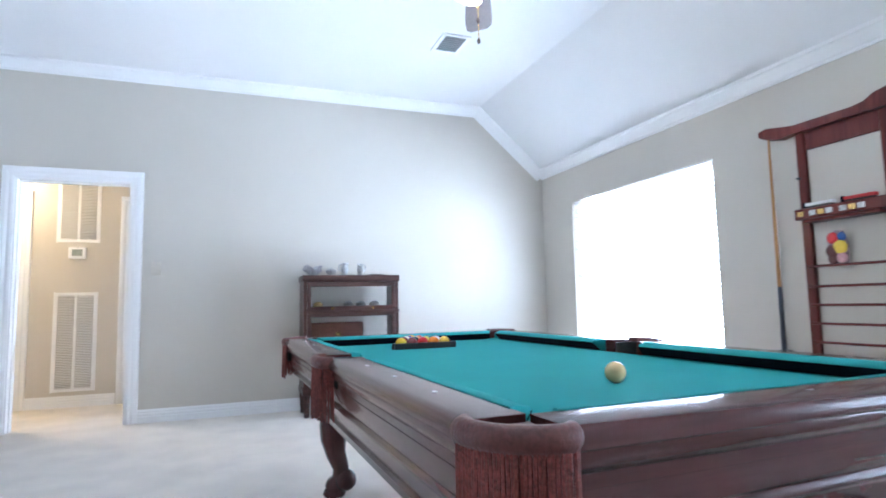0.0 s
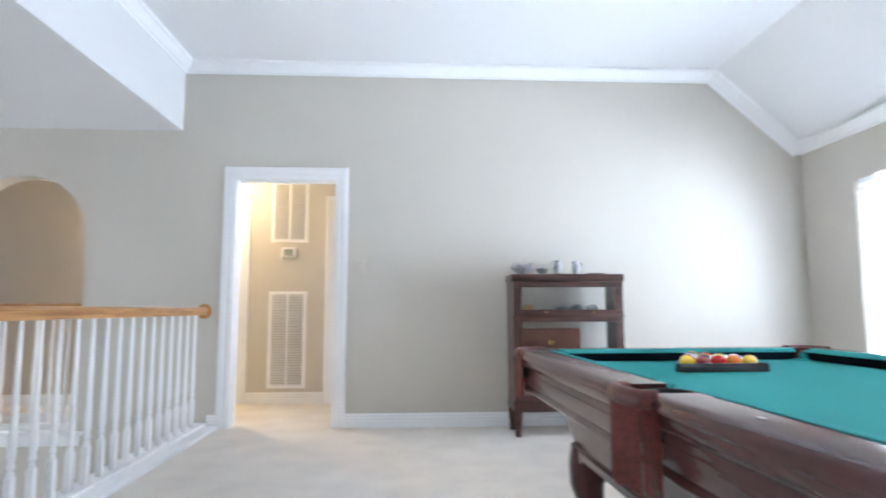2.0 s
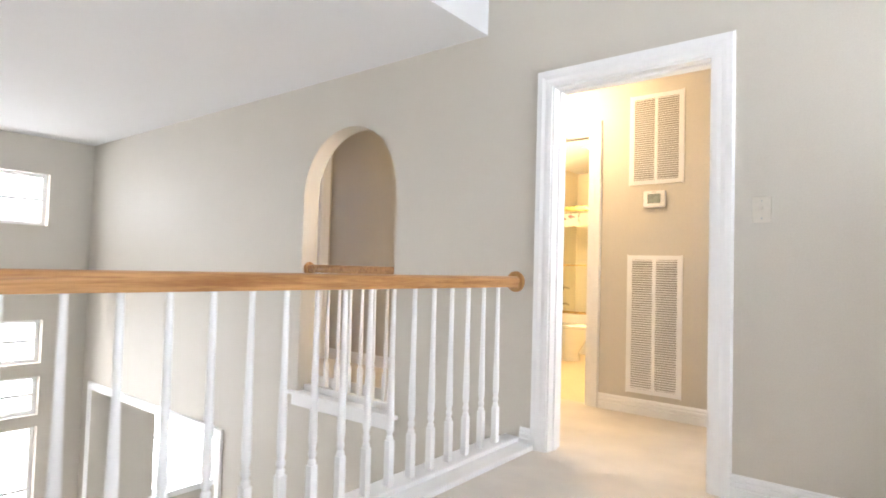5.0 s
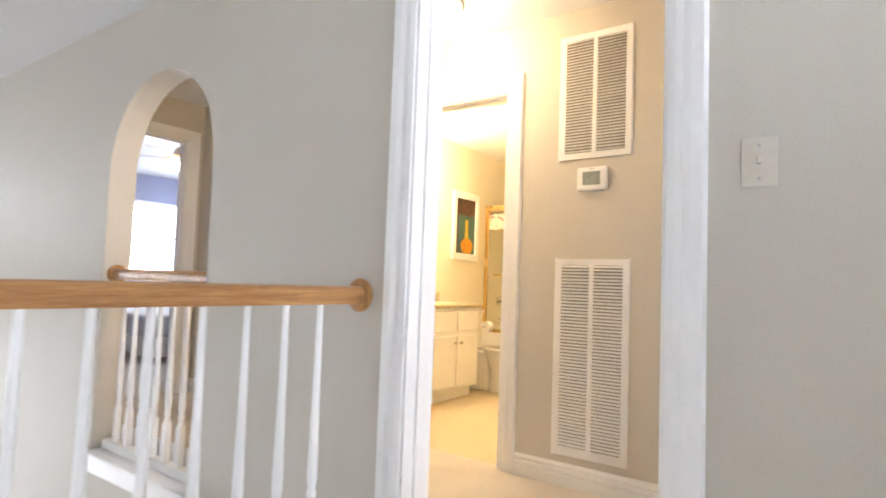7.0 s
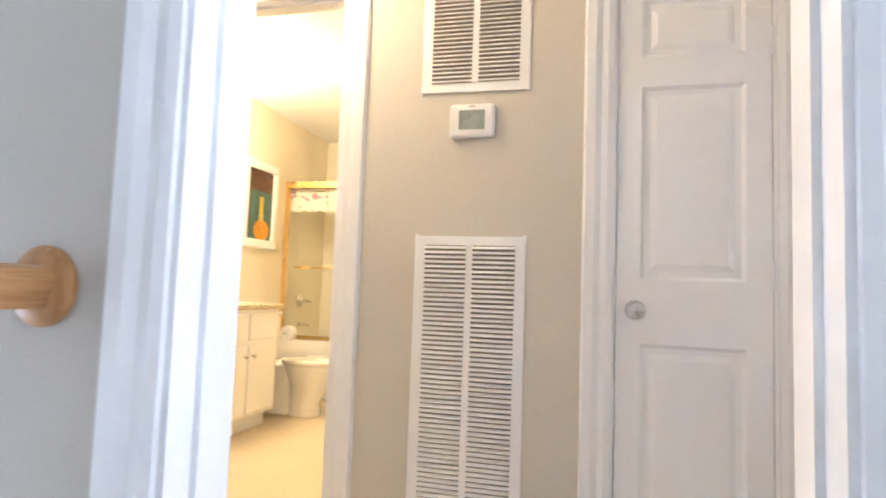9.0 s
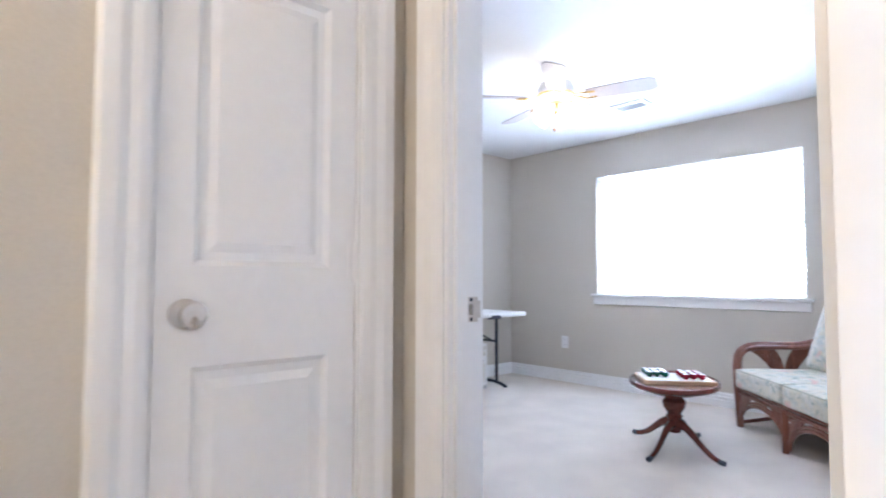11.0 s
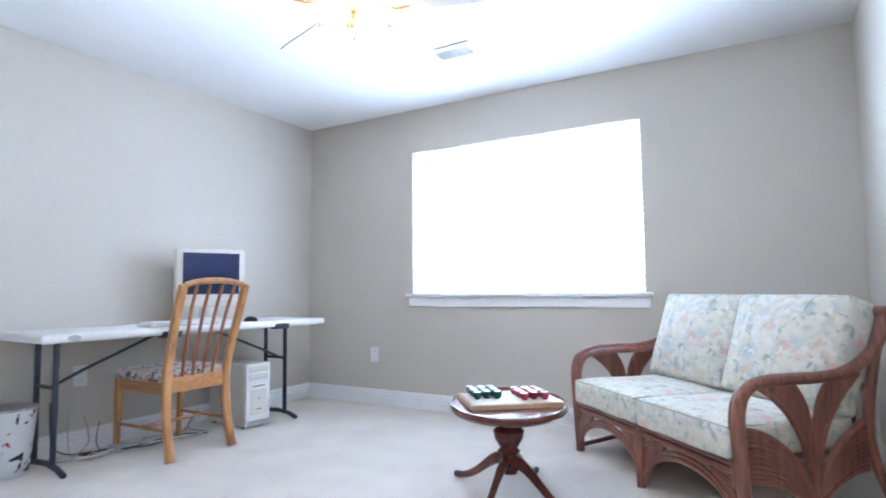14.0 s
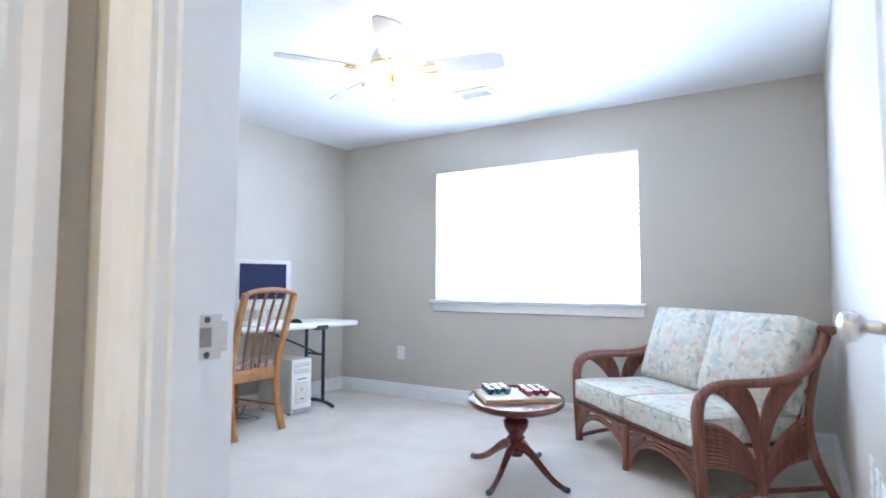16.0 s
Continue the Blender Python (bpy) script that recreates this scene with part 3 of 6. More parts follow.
jamb("jamb_office", "x", X_OFF, X_OFF + 0.12, OFFICE[0], OFFICE[1], OFFICE[3], shift=-0.022)
casing("trim_bedroom", "x", -4.93, 1, 4.55, 5.33, 2.16)
jamb("jamb_bedroom", "x", -5.05, -4.93, 4.55, 5.33, 2.16)

# ---------------- windows ----------------
def window(name, face, y0, y1, z0, z1, label, depth=0.16, inward=-1, stool=True, bars=1, slats=True):
    """A framed window in an x wall: frame, panes, stool and apron, and a blind as a thing of its own."""
    w = thing(name, 0, 0, 0, label=label, category="window", kind="structure")
    xo = face - inward * (depth - 0.05)
    bm = bm_new()
    for a, b, c, d in ((y0, y1, z0, z0 + 0.045), (y0, y1, z1 - 0.045, z1), (y0, y0 + 0.045, z0 + 0.045, z1 - 0.045), (y1 - 0.045, y1, z0 + 0.045, z1 - 0.045)):
        box(bm, min(xo, xo - inward * 0.04), max(xo, xo - inward * 0.04), a, b, c, d)
    part("window_frame", bm, M_TRIM, w, smooth=0)
    ys = [y0 + 0.045 + (y1 - y0 - 0.09) * i / (bars + 1) for i in range(bars + 2)]
    xm = xo - inward * 0.02
    for a, b in zip(ys, ys[1:]):
        p = part("pane", box(bm_new(), xm - 0.003, xm + 0.003, a, b, z0 + 0.045, z1 - 0.045), M_GLASS, w, smooth=0)
        p.visible_shadow = False
    for y in ys[1:-1]:
        part("mullion", box(bm_new(), xo - 0.012, xo + 0.012, y - 0.02, y + 0.02, z0 + 0.045, z1 - 0.045, 0.004), M_TRIM, w)
    part("meeting_rail", box(bm_new(), xo - 0.014, xo + 0.014, y0 + 0.045, y1 - 0.045, (z0 + z1) / 2 - 0.018, (z0 + z1) / 2 + 0.018, 0.004), M_TRIM, w)
    if stool:
        a, b = sorted((face + inward * 0.045, face - inward * 0.11))
        part("window_sill", box(bm_new(), a, b, y0 - 0.045, y1 + 0.045, z0 - 0.028, z0 - 0.002, 0.006, 2), M_TRIM, w)
        a, b = sorted((face, face + inward * 0.018))
        bm = box(bm_new(), a, b, y0 - 0.03, y1 + 0.03, z0 - 0.1, z0 - 0.028, 0.004)
        part("apron", bm, M_TRIM, w)
    if slats:
        bl = thing("window_blind", 0, 0, 0, label="white horizontal slat blind, lowered over the window", category="blind")
        xb = face - inward * 0.045
        part("head_rail", box(bm_new(), xb - 0.025, xb + 0.025, y0 + 0.006, y1 - 0.006, z1 - 0.042, z1 - 0.002, 0.004), M_BLIND, bl)
        n = int((z1 - z0 - 0.08) / 0.042)
        first = None
        for i in range(n):
            z = z1 - 0.062 - 0.042 * i
            if first is None:
                bm = box(bm_new(), -0.024, 0.024, -(y1 - y0) / 2 + 0.008, (y1 - y0) / 2 - 0.008, -0.0015, 0.0015)
                first = part("slat", bm, M_BLIND, bl, smooth=0)
                first.matrix_basis = pose(xb, (y0 + y1) / 2, z, 0, 24 * -inward, 0)
            else:
                again(first, "slat", xb, (y0 + y1) / 2, z, 0, 24 * -inward, 0)
        part("bottom_rail", box(bm_new(), xb - 0.02, xb + 0.02, y0 + 0.008, y1 - 0.008, z0 + 0.006, z0 + 0.024, 0.004), M_BLIND, bl)
    return w


window("window_1", X_WIN, 1.76, 3.61, 0.48, 2.0, "wide white-framed window flooded with daylight")
# Out of view; added only to house the fill lamp for the table.
window("window_unseen_fill", X_WIN, -2.3, -0.7, 0.48, 2.0, "unseen white-framed window added to light the near side of the pool table")
window("window_2", X_WIN, 5.51, 7.24, 0.87, 1.975, "white-framed office window with a moulded sill")
window("window_3", X_FOY, 1.2, 3.72, 1.42, 2.06, "high foyer window in a deep reveal", inward=1, stool=False, bars=2, slats=False)
window("window_4", X_FOY, 1.2, 3.72, -0.27, 0.26, "middle foyer window with white bars", inward=1, stool=False, bars=2, slats=False)
window("window_7", X_FOY, 1.2, 3.72, -0.9, -0.43, "lower middle foyer window with white bars", inward=1, stool=False, bars=2, slats=False)
window("window_8", -8.2, 5.15, 7.4, -2.3, -0.75, "bright window in the room below", inward=1)
window("window_5", X_FOY, 1.2, 3.72, -2.6, -1.04, "tall lower foyer window with white bars", inward=1, stool=False, bars=2, slats=False)
window("window_6", -9.0, 6.8, 7.75, 1.0, 2.1, "bright bedroom window with white blind", depth=0.12, inward=1, bars=0)


# ---------------- landing railing ----------------
def baluster_mesh(h):
    bm = bm_new()
    s = 0.017
    box(bm, -s, s, -s, s, 0, 0.2, 0.002)
    prof = [(0.016, 0.2), (0.017, 0.215), (0.011, 0.225), (0.0165, 0.238), (0.0165, 0.25), (0.012, 0.258), (0.0175, 0.29), (0.0175, 0.33),
            (0.013, 0.55), (0.0105, h - 0.02), (0.0105, h)]
    lathe(bm, prof, seg=10)
    return bm


X_RAIL = -1.75
rail = thing("stair_railing", 0, 0, 0, label="landing railing with oak handrail and white turned balusters", category="railing")
RAILPROF = [(-0.022, 0), (0.022, 0), (0.026, 0.012), (0.024, 0.02), (0.033, 0.03), (0.033, 0.045), (0.024, 0.058), (0.01, 0.064), (-0.01, 0.064),
            (-0.024, 0.058), (-0.033, 0.045), (-0.033, 0.03), (-0.024, 0.02), (-0.026, 0.012)]
Y_NEWEL = 1.555
for a, b in ((Y_BACK, Y_NEWEL - 0.037), (Y_NEWEL + 0.037, Y_DOOR - 0.018)):
    part("handrail", profile_run(bm_new(), RAILPROF, (X_RAIL, a, 0.928), (X_RAIL, b, 0.928), (1, 0, 0)), M_OAK, rail, "golden oak moulded handrail", smooth=60)
bm = lathe(bm_new(), [(0.0, 0), (0.058, 0), (0.062, 0.004), (0.062, 0.01), (0.05, 0.017), (0.03, 0.02), (0.0, 0.02)], seg=28)
part("rosette", moved(bm, pose(X_RAIL, Y_DOOR, 0.96, 90)), M_OAKZ, rail, "round oak rosette on the wall")
first = None
for y in [Y_NEWEL + 0.144 * i for i in range(1, 18)] + [Y_NEWEL - 0.144 * i for i in range(1, 31)]:
    if first is None:
        first = part("baluster", baluster_mesh(0.875), M_TRIM, rail)
        first.location = (X_RAIL, y, 0.054)
    else:
        again(first, "baluster", X_RAIL, y, 0.054)
bm = box(bm_new(), -0.037, 0.037, -0.037, 0.037, -0.25, 1.0, 0.004)
lathe(bm, [(0.037, 1.0), (0.044, 1.008), (0.044, 1.016), (0.038, 1.022), (0.03, 1.03), (0.02, 1.04), (0.02, 1.046), (0.032, 1.054), (0.042, 1.068), (0.046, 1.085),
           (0.042, 1.104), (0.03, 1.119), (0.014, 1.126), (0, 1.128)], seg=20)
part("newel_post", moved(bm, pose(X_RAIL, Y_NEWEL, 0)), M_TRIM, rail, "white square newel post with ball finial")
bm = box(bm_new(), -1.875, -1.60, Y_BACK, Y_DOOR - 0.002, 0.001, 0.03, 0.005)
box(bm, -1.80, -1.70, Y_BACK, Y_DOOR - 0.002, 0.03, 0.055, 0.005)
part("base_rail", bm, M_TRIM, rail, "white base board under the balusters")
part("fascia", box(bm_new(), -1.872, -1.851, Y_BACK, Y_DOOR - 0.002, -0.31, 0.0), M_TRIM, rail)

# balcony rail in the arch
arail = thing("arch_railing", 0, 0, 0, label="short oak rail with white balusters in the arch", category="railing")
part("handrail", profile_run(bm_new(), RAILPROF, (-3.77, 4.275, 0.965), (-2.77, 4.275, 0.965), (0, 1, 0)), M_OAK, arail, "golden oak moulded handrail", smooth=60)
for x, r in ((-3.79, 90), (-2.75, -90)):
    bm = lathe(bm_new(), [(0, 0), (0.055, 0), (0.055, 0.008), (0.04, 0.016), (0, 0.018)], seg=20)
    part("rosette", moved(bm, pose(x, 4.275, 0.997, 0, r, 0)), M_OAKZ, arail)
part("base_rail", box(bm_new(), -3.775, -2.765, 4.25, 4.30, 0.0, 0.05, 0.004), M_TRIM, arail)
first = None
for i in range(7):
    x = -3.66 + 0.13 * i
    if first is None:
        first = part("baluster", baluster_mesh(0.918), M_TRIM, arail)
        first.location = (x, 4.275, 0.05)
    else:
        again(first, "baluster", x, 4.275, 0.05)
bm = box(bm_new(), -3.87, -2.67, Y_DOOR - 0.045, Y_DOOR + 0.002, -0.028, 0.0, 0.006, 2)
box(bm, -3.84, -2.70, Y_DOOR - 0.02, Y_DOOR + 0.001, -0.115, -0.028, 0.004)
setting("sill_arch", bm, M_TRIM, "white moulded ledge under the arched opening", "ledge")
setting("floor_arch", box(bm_new(), -3.79, -2.75, Y_DOOR + 0.003, Y_DOOR + WT, -0.029, -0.0015), M_TRIM, "white painted arch threshold", "threshold")
casing("trim_lower_opening", "y", Y_DOOR, -1, -7.9, -4.95, -0.62, label="white casing of the wide lower opening", z0=Z_LOW)


# ---------------- grilles, thermostat, switches ----------------
def return_grille(x0, x1, z0, z1, label, rows):
    g = thing("return_air_grille", 0, 0, 0, label=label, category="air grille", group="hall return grilles")
    y = Y_HALL
    bm = bm_new()
    f = 0.032
    box(bm, x0, x1, y - 0.008, y - 0.0005, z0, z0 + f), box(bm, x0, x1, y - 0.008, y - 0.0005, z1 - f, z1)
    box(bm, x0, x0 + f, y - 0.008, y - 0.0005, z0 + f, z1 - f), box(bm, x1 - f, x1, y - 0.008, y - 0.0005, z0 + f, z1 - f)
    part("frame", bm, M_TRIM, g, smooth=0)
    for bx in (x0, x1):
        part("flange", box(bm_new(), bx - 0.006, bx + 0.006, y - 0.004, y - 0.0005, z0 - 0.006, z1 + 0.006, 0.001), M_TRIM, g)
    xm = (x0 + x1) / 2
    part("mullion", box(bm_new(), xm - 0.012, xm + 0.012, y - 0.01, y - 0.0005, z0 + f, z1 - f, 0.002), M_TRIM, g)
    # No duct is cut; this sheet's colour stands in for its shade.
    part("backing", box(bm_new(), x0 + f, x1 - f, y - 0.0025, y - 0.0008, z0 + f, z1 - f), M_VOID, g, "flat sheet coloured as the shaded duct behind the slats", smooth=0)
    first = None
    w = (xm - 0.012 - x0 - f)
    for c in (x0 + f + w / 2, x1 - f - w / 2):
        for i in range(rows):
            z = z0 + f + (z1 - z0 - 2 * f) * (i + 0.5) / rows
            if first is None:
                first = part("slat", box(bm_new(), -w / 2, w / 2, -0.0065, 0.0065, -0.001, 0.001), M_TRIM, g, smooth=0)
                first.matrix_basis = pose(c, y - 0.009, z, 42)
            else:
                again(first, "slat", c, y - 0.009, z, 42)
    return g


return_grille(-1.535, -1.15, 1.69, 2.36, "white louvred return air grille high on the hall wall", 38)
return_grille(-1.537, -1.15, 0.155, 1.165, "tall white louvred return air grille above the baseboard", 56)

th = thing("thermostat", -1.345, Y_HALL, 1.578, label="white wall thermostat with a grey display", category="thermostat")
part("body", box(bm_new(), -0.074, 0.074, -0.028, 0, -0.055, 0.055, 0.014, 3), M_WHITEP, th)
th.scale = (1.1, 1.0, 1.12)
part("display", box(bm_new(), -0.042, 0.042, -0.030, -0.0275, -0.03, 0.032), mat("lcd_grey_green", (0.27, 0.31, 0.29), 0.25, var=0.04, bump=0), th, "grey-green display")
part("button", box(bm_new(), -0.012, 0.012, -0.030, -0.027, 0.042, 0.047, 0.001), M_GREYP, th)


def wall_plate(name, m, label, category, toggle=False, w=0.078, h=0.12, group="", body=None):
    body = body or M_WHITEP
    p = tagged(new(name), label, category, group)
    p.matrix_basis = m
    part("plate", box(bm_new(), -w / 2, w / 2, -0.006, 0, -h / 2, h / 2, 0.003, 2), body, p)
    if toggle:
        part("toggle", box(bm_new(), -0.005, 0.005, -0.018, -0.004, -0.006, 0.014, 0.002), body, p)
        for z in (-0.04, 0.04):
            part("screw", moved(lathe(bm_new(), [(0.004, 0), (0.004, 0.001), (0, 0.0015)], seg=8), pose(0, -0.006, z, 90)), M_GREYP, p)
    else:
        for z in (-0.026, 0.026):
            part("socket", box(bm_new(), -0.017, 0.017, -0.008, -0.004, z - 0.014, z + 0.014, 0.003), M_WHITEP, p)
            for x in (-0.006, 0.006):
                part("slot", box(bm_new(), x - 0.0012, x + 0.0012, -0.0085, -0.0075, z - 0.004, z + 0.006), M_BLACK, p, smooth=0)
    return p


wall_plate("light_switch", pose(-0.46, Y_DOOR, 1.335), "ivory toggle light switch beside the doorway", "light switch", True, body=M_IVORYP)
wall_plate("power_outlet", pose(3.5, 7.61, 0.385, 0, 0, -90), "white outlet on the wall under the window", "outlet")
wall_plate("power_outlet", pose(1.62, 8.31, 0.42), "white outlet on the wall under the desk", "outlet")
for x, h in ((1.45, 0.12), (1.30, 0.12), (1.16, 0.12)):
    wall_plate("wall_plate", pose(x, 4.39, 0.44, 0, 0, 180), "white socket plate low on the wall", "wall plate", group="plates by the door")


# ---------------- doors ----------------
def panel_door(name, m, w, h, panels, label, knob_x, category="door", t=0.035, both=True):
    """A moulded door: slab with recessed, raised panels, knob and hinges. Local x across, y through, z up."""
    d = tagged(new(name), label, category, kind="structure")
    d.matrix_basis = m
    bm = wall_with_holes(bm_new(), "y", -t / 2, t / 2, 0, w, 0.008, h, [(p[0], p[1], p[2], p[3]) for p in panels])
    part("slab", bm, M_TRIM, d, smooth=0)
    for a, b, c, e in panels:
        bm = bm_new()
        for s in (-1, 1):
            y0 = s * (t / 2 - 0.001)
            for o, dy in ((0.0, 0.0),):
                ring = []
                for inset, depth in ((0, 0), (0.012, 0.009), (0.03, 0.009), (0.05, 0.003)):
                    ring.append([bm.verts.new((x, y0 - s * depth, z)) for x, z in ((a + inset, c + inset), (b - inset, c + inset), (b - inset, e - inset), (a + inset, e - inset))])
                for r0, r1 in zip(ring, ring[1:]):
                    for i in range(4):
                        j = (i + 1) % 4
                        bm.faces.new((r0[i], r0[j], r1[j], r1[i]))
                bm.faces.new(ring[-1])
        part("panel", bm, M_TRIM, d, smooth=0)
    for s in ((-1, 1) if both else (-1,) if both is False else (1,)):
        k = part("knob", moved(lathe(bm_new(), [(0.032, 0), (0.032, 0.005), (0.013, 0.008), (0.011, 0.03), (0.018, 0.036), (0.027, 0.045), (0.029, 0.056),
                 (0.024, 0.066), (0.012, 0.071), (0, 0.072)], seg=22), pose(knob_x, s * t / 2, 0.93, -s * 90)), M_NICKEL, d, "brushed nickel round knob")
    for z in (0.25, 1.05, h - 0.27):
        hx = w if knob_x < w / 2 else 0
        bm = sweep(bm_new(), [(hx, -t / 2 - 0.006, z - 0.045), (hx, -t / 2 - 0.006, z + 0.045)], 0.006, 8)
        box(bm, hx - 0.02, hx + 0.012, -t / 2 - 0.003, -t / 2 - 0.0005, z - 0.045, z + 0.045)
        part("hinge", bm, M_TRIM, d, "painted hinge")
    return d


cw = CLOSET[1] - CLOSET[0] - 0.03
panel_door("door_1", pose(CLOSET[0] + 0.015, Y_HALL + 0.022, 0), cw, 2.08, [(0.075, cw - 0.075, 0.2, 0.82), (0.075, cw - 0.075, 1.03, 1.68), (0.075, cw - 0.075, 1.78, 1.98)],
           "narrow white panelled closet door, shut", 0.06, both=False)
panel_door("door_2", pose(-0.095, 4.416, 0, 0, 0, 0), 0.74, 2.07,
           [(a, b, c, e) for a, b in ((0.09, 0.33), (0.41, 0.65)) for c, e in ((0.2, 0.82), (1.03, 1.68), (1.78, 1.98))],
           "white panelled office door, standing open", 0.675, both=None)
# strike plate
sp = thing("strike_plate", -0.144, OFFICE[1] - 0.0125, 0.925, label="nickel strike plate on the white jamb", category="strike plate")
bm = bm_new()
for a, b, c, d in ((-0.018, -0.012, -0.032, 0.032), (0.008, 0.024, -0.032, 0.032), (-0.012, 0.008, -0.032, -0.014), (-0.012, 0.008, 0.014, 0.032), (0.024, 0.034, -0.022, 0.022)):
    box(bm, a, b, -0.002, 0, c, d)
part("plate", bm, M_NICKEL, sp, smooth=0)
# Hole not cut: a thin plate coloured like its shaded inside.
part("latch_hole", box(bm_new(), -0.012, 0.008, -0.0012, -0.0004, -0.014, 0.014), M_VOID, sp, smooth=0)
for z in (-0.025, 0.025):
    part("screw", moved(lathe(bm_new(), [(0.005, 0), (0.005, 0.001), (0, 0.002)], seg=8), pose(0, -0.002, z, 90)), M_STEEL, sp)


# ---------------- ceiling vents and fans ----------------
def ceiling_vent(x, y, z, w, d, rz, label):
    v = thing("ceiling_vent", x, y, z, rz, label, "ceiling vent")
    bm = bm_new()
    f = 0.03
    for a, b, c, e in ((-w / 2, w / 2, -d / 2, -d / 2 + f), (-w / 2, w / 2, d / 2 - f, d / 2), (-w / 2, -w / 2 + f, -d / 2 + f, d / 2 - f), (w / 2 - f, w / 2, -d / 2 + f, d / 2 - f)):
        box(bm, a, b, c, e, -0.012, 0)
    part("frame", bm, M_TRIM, v, smooth=0)
    part("backing", box(bm_new(), -w / 2 + f, w / 2 - f, -d / 2 + f, d / 2 - f, -0.003, -0.0005), M_GREYP, v, smooth=0)
    first = None
    n = 8
    for i in range(n):
        yy = -d / 2 + f + (d - 2 * f) * (i + 0.5) / n
        if first is None:
            first = part("slat", box(bm_new(), -w / 2 + f, w / 2 - f, -0.011, 0.011, -0.0008, 0.0008), M_TRIM, v, smooth=0)
            first.matrix_basis = pose(0, yy, -0.01, 40)
        else:
            again(first, "slat", 0, yy, -0.01, 40)
    return v


ceiling_vent(1.845, 2.79, Z_CEIL, 0.24, 0.32, 0, "white louvred air vent in the flat ceiling")
ceiling_vent(2.70, 6.41, Z_OFF, 0.28, 0.17, 90, "white louvred air vent in the office ceiling")
ceiling_vent(-2.6, 7.3, 2.45, 0.25, 0.25, 0, "square exhaust vent in the bathroom ceiling")


def ceiling_fan(x, y, z_ceil, z_blade, turn, r_tip, blade_mat, body_mat, label, shade=True, chain=0.35, pitch=-11):
    f = thing("ceiling_fan", x, y, 0, turn, label, "ceiling fan")
    rod = z_ceil - z_blade - 0.14
    bm = lathe(bm_new(), [(0.0, z_ceil), (0.07, z_ceil), (0.066, z_ceil - 0.03), (0.03, z_ceil - 0.055), (0.0, z_ceil - 0.055)], seg=22)
    part("canopy", bm, body_mat, f)
    if rod > 0.02:
        part("downrod", sweep(bm_new(), [(0, 0, z_ceil - 0.05), (0, 0, z_blade + 0.1)], 0.013, 10), body_mat, f)
    part("motor_housing", lathe(bm_new(), [(0, z_blade + 0.13), (0.06, z_blade + 0.125), (0.1, z_blade + 0.1), (0.115, z_blade + 0.06), (0.115, z_blade + 0.03), (0.1, z_blade + 0.005),
         (0.06, z_blade - 0.02), (0, z_blade - 0.02)], seg=28), body_mat, f)
    part("band", lathe(bm_new(), [(0.10, z_blade + 0.03), (0.118, z_blade + 0.03), (0.118, z_blade + 0.018), (0.10, z_blade + 0.018)], seg=28), M_BRASS, f, "brass band")
    ob = oi = None
    for k in range(5):
        if ob is None:
            pts = [(0.2, -0.055), (r_tip - 0.1, -0.07), (r_tip - 0.03, -0.066), (r_tip, -0.045), (r_tip, 0.045), (r_tip - 0.03, 0.066), (r_tip - 0.1, 0.07), (0.2, 0.055)]
            ob = part("blade", slab(bm_new(), pts, 0.007), blade_mat, f, smooth=0)
            bm = bm_new()
            for s in (-1, 1):
                sweep(bm, [(0.09, s * 0.012, 0.02), (0.14, s * 0.018, 0.008), (0.19, s * 0.035, -0.004), (0.25, s * 0.03, -0.005)], 0.006, 6)
            oi = part("blade_iron", bm, M_BRASS, f, "brass blade bracket")
            mk = lambda k: pose(0, 0, z_blade, 0, 0, 72 * k) @ pose(0, 0, 0, pitch)
            ob.matrix_basis = mk(0)
            oi.matrix_basis = mk(0)
        else:
            o = again(ob, "blade", 0, 0, 0)
            o.matrix_basis = mk(k)
            o = again(oi, "blade_iron", 0, 0, 0)
            o.matrix_basis = mk(k)
    part("light_fitter", lathe(bm_new(), [(0, z_blade - 0.02), (0.05, z_blade - 0.02), (0.06, z_blade - 0.04), (0.045, z_blade - 0.075), (0, z_blade - 0.08)], seg=20), M_BRASS, f, "brass light fitter")
    if shade:
        s0 = None
        for k in range(4):
            m = pose(0, 0, z_blade - 0.06, 0, 0, 90 * k + 20) @ pose(0.06, 0, 0, 0, 125, 0)
            if s0 is None:
                s0 = part("shade", lathe(bm_new(), [(0.018, 0), (0.026, 0.01), (0.04, 0.035), (0.05, 0.065), (0.062, 0.085), (0.06, 0.086), (0.046, 0.064), (0.02, 0.012)], seg=16), M_SHADE, f, "lit frosted glass shade")
                s0.matrix_basis = m
            else:
                again(s0, "shade", 0, 0, 0).matrix_basis = m
    for dx, n in ((0.02, chain), (-0.02, chain * 0.8)):
        part("pull_chain", sweep(bm_new(), [(dx, 0, z_blade - 0.07), (dx, 0, z_blade - n)], 0.0022, 6), M_BRASS, f)
        part("chain_fob", lathe(bm_new(), [(0, 0), (0.006, 0.004), (0.008, 0.014), (0.004, 0.026), (0, 0.028)], dx, 0, z_blade - n - 0.028, 10), M_DARKOAK, f)
    return f


M_FANBODY = mat("white_fan_enamel", (0.72, 0.70, 0.68), 0.35, var=0.03, bump=0.03)
M_FANBLADE = mat("pale_fan_blade", (0.50, 0.45, 0.43), 0.45, var=0.03, bump=0.03)
ceiling_fan(1.69, 6.358, Z_OFF, 2.128, 71.3, 0.603, M_FANBLADE, M_FANBODY, "pale five-blade ceiling fan with lit frosted shades", chain=0.17, pitch=-13)
bulb("fan_bulb", (1.69, 6.358, 1.95), 7.5, (1, 0.82, 0.58), 0.08)
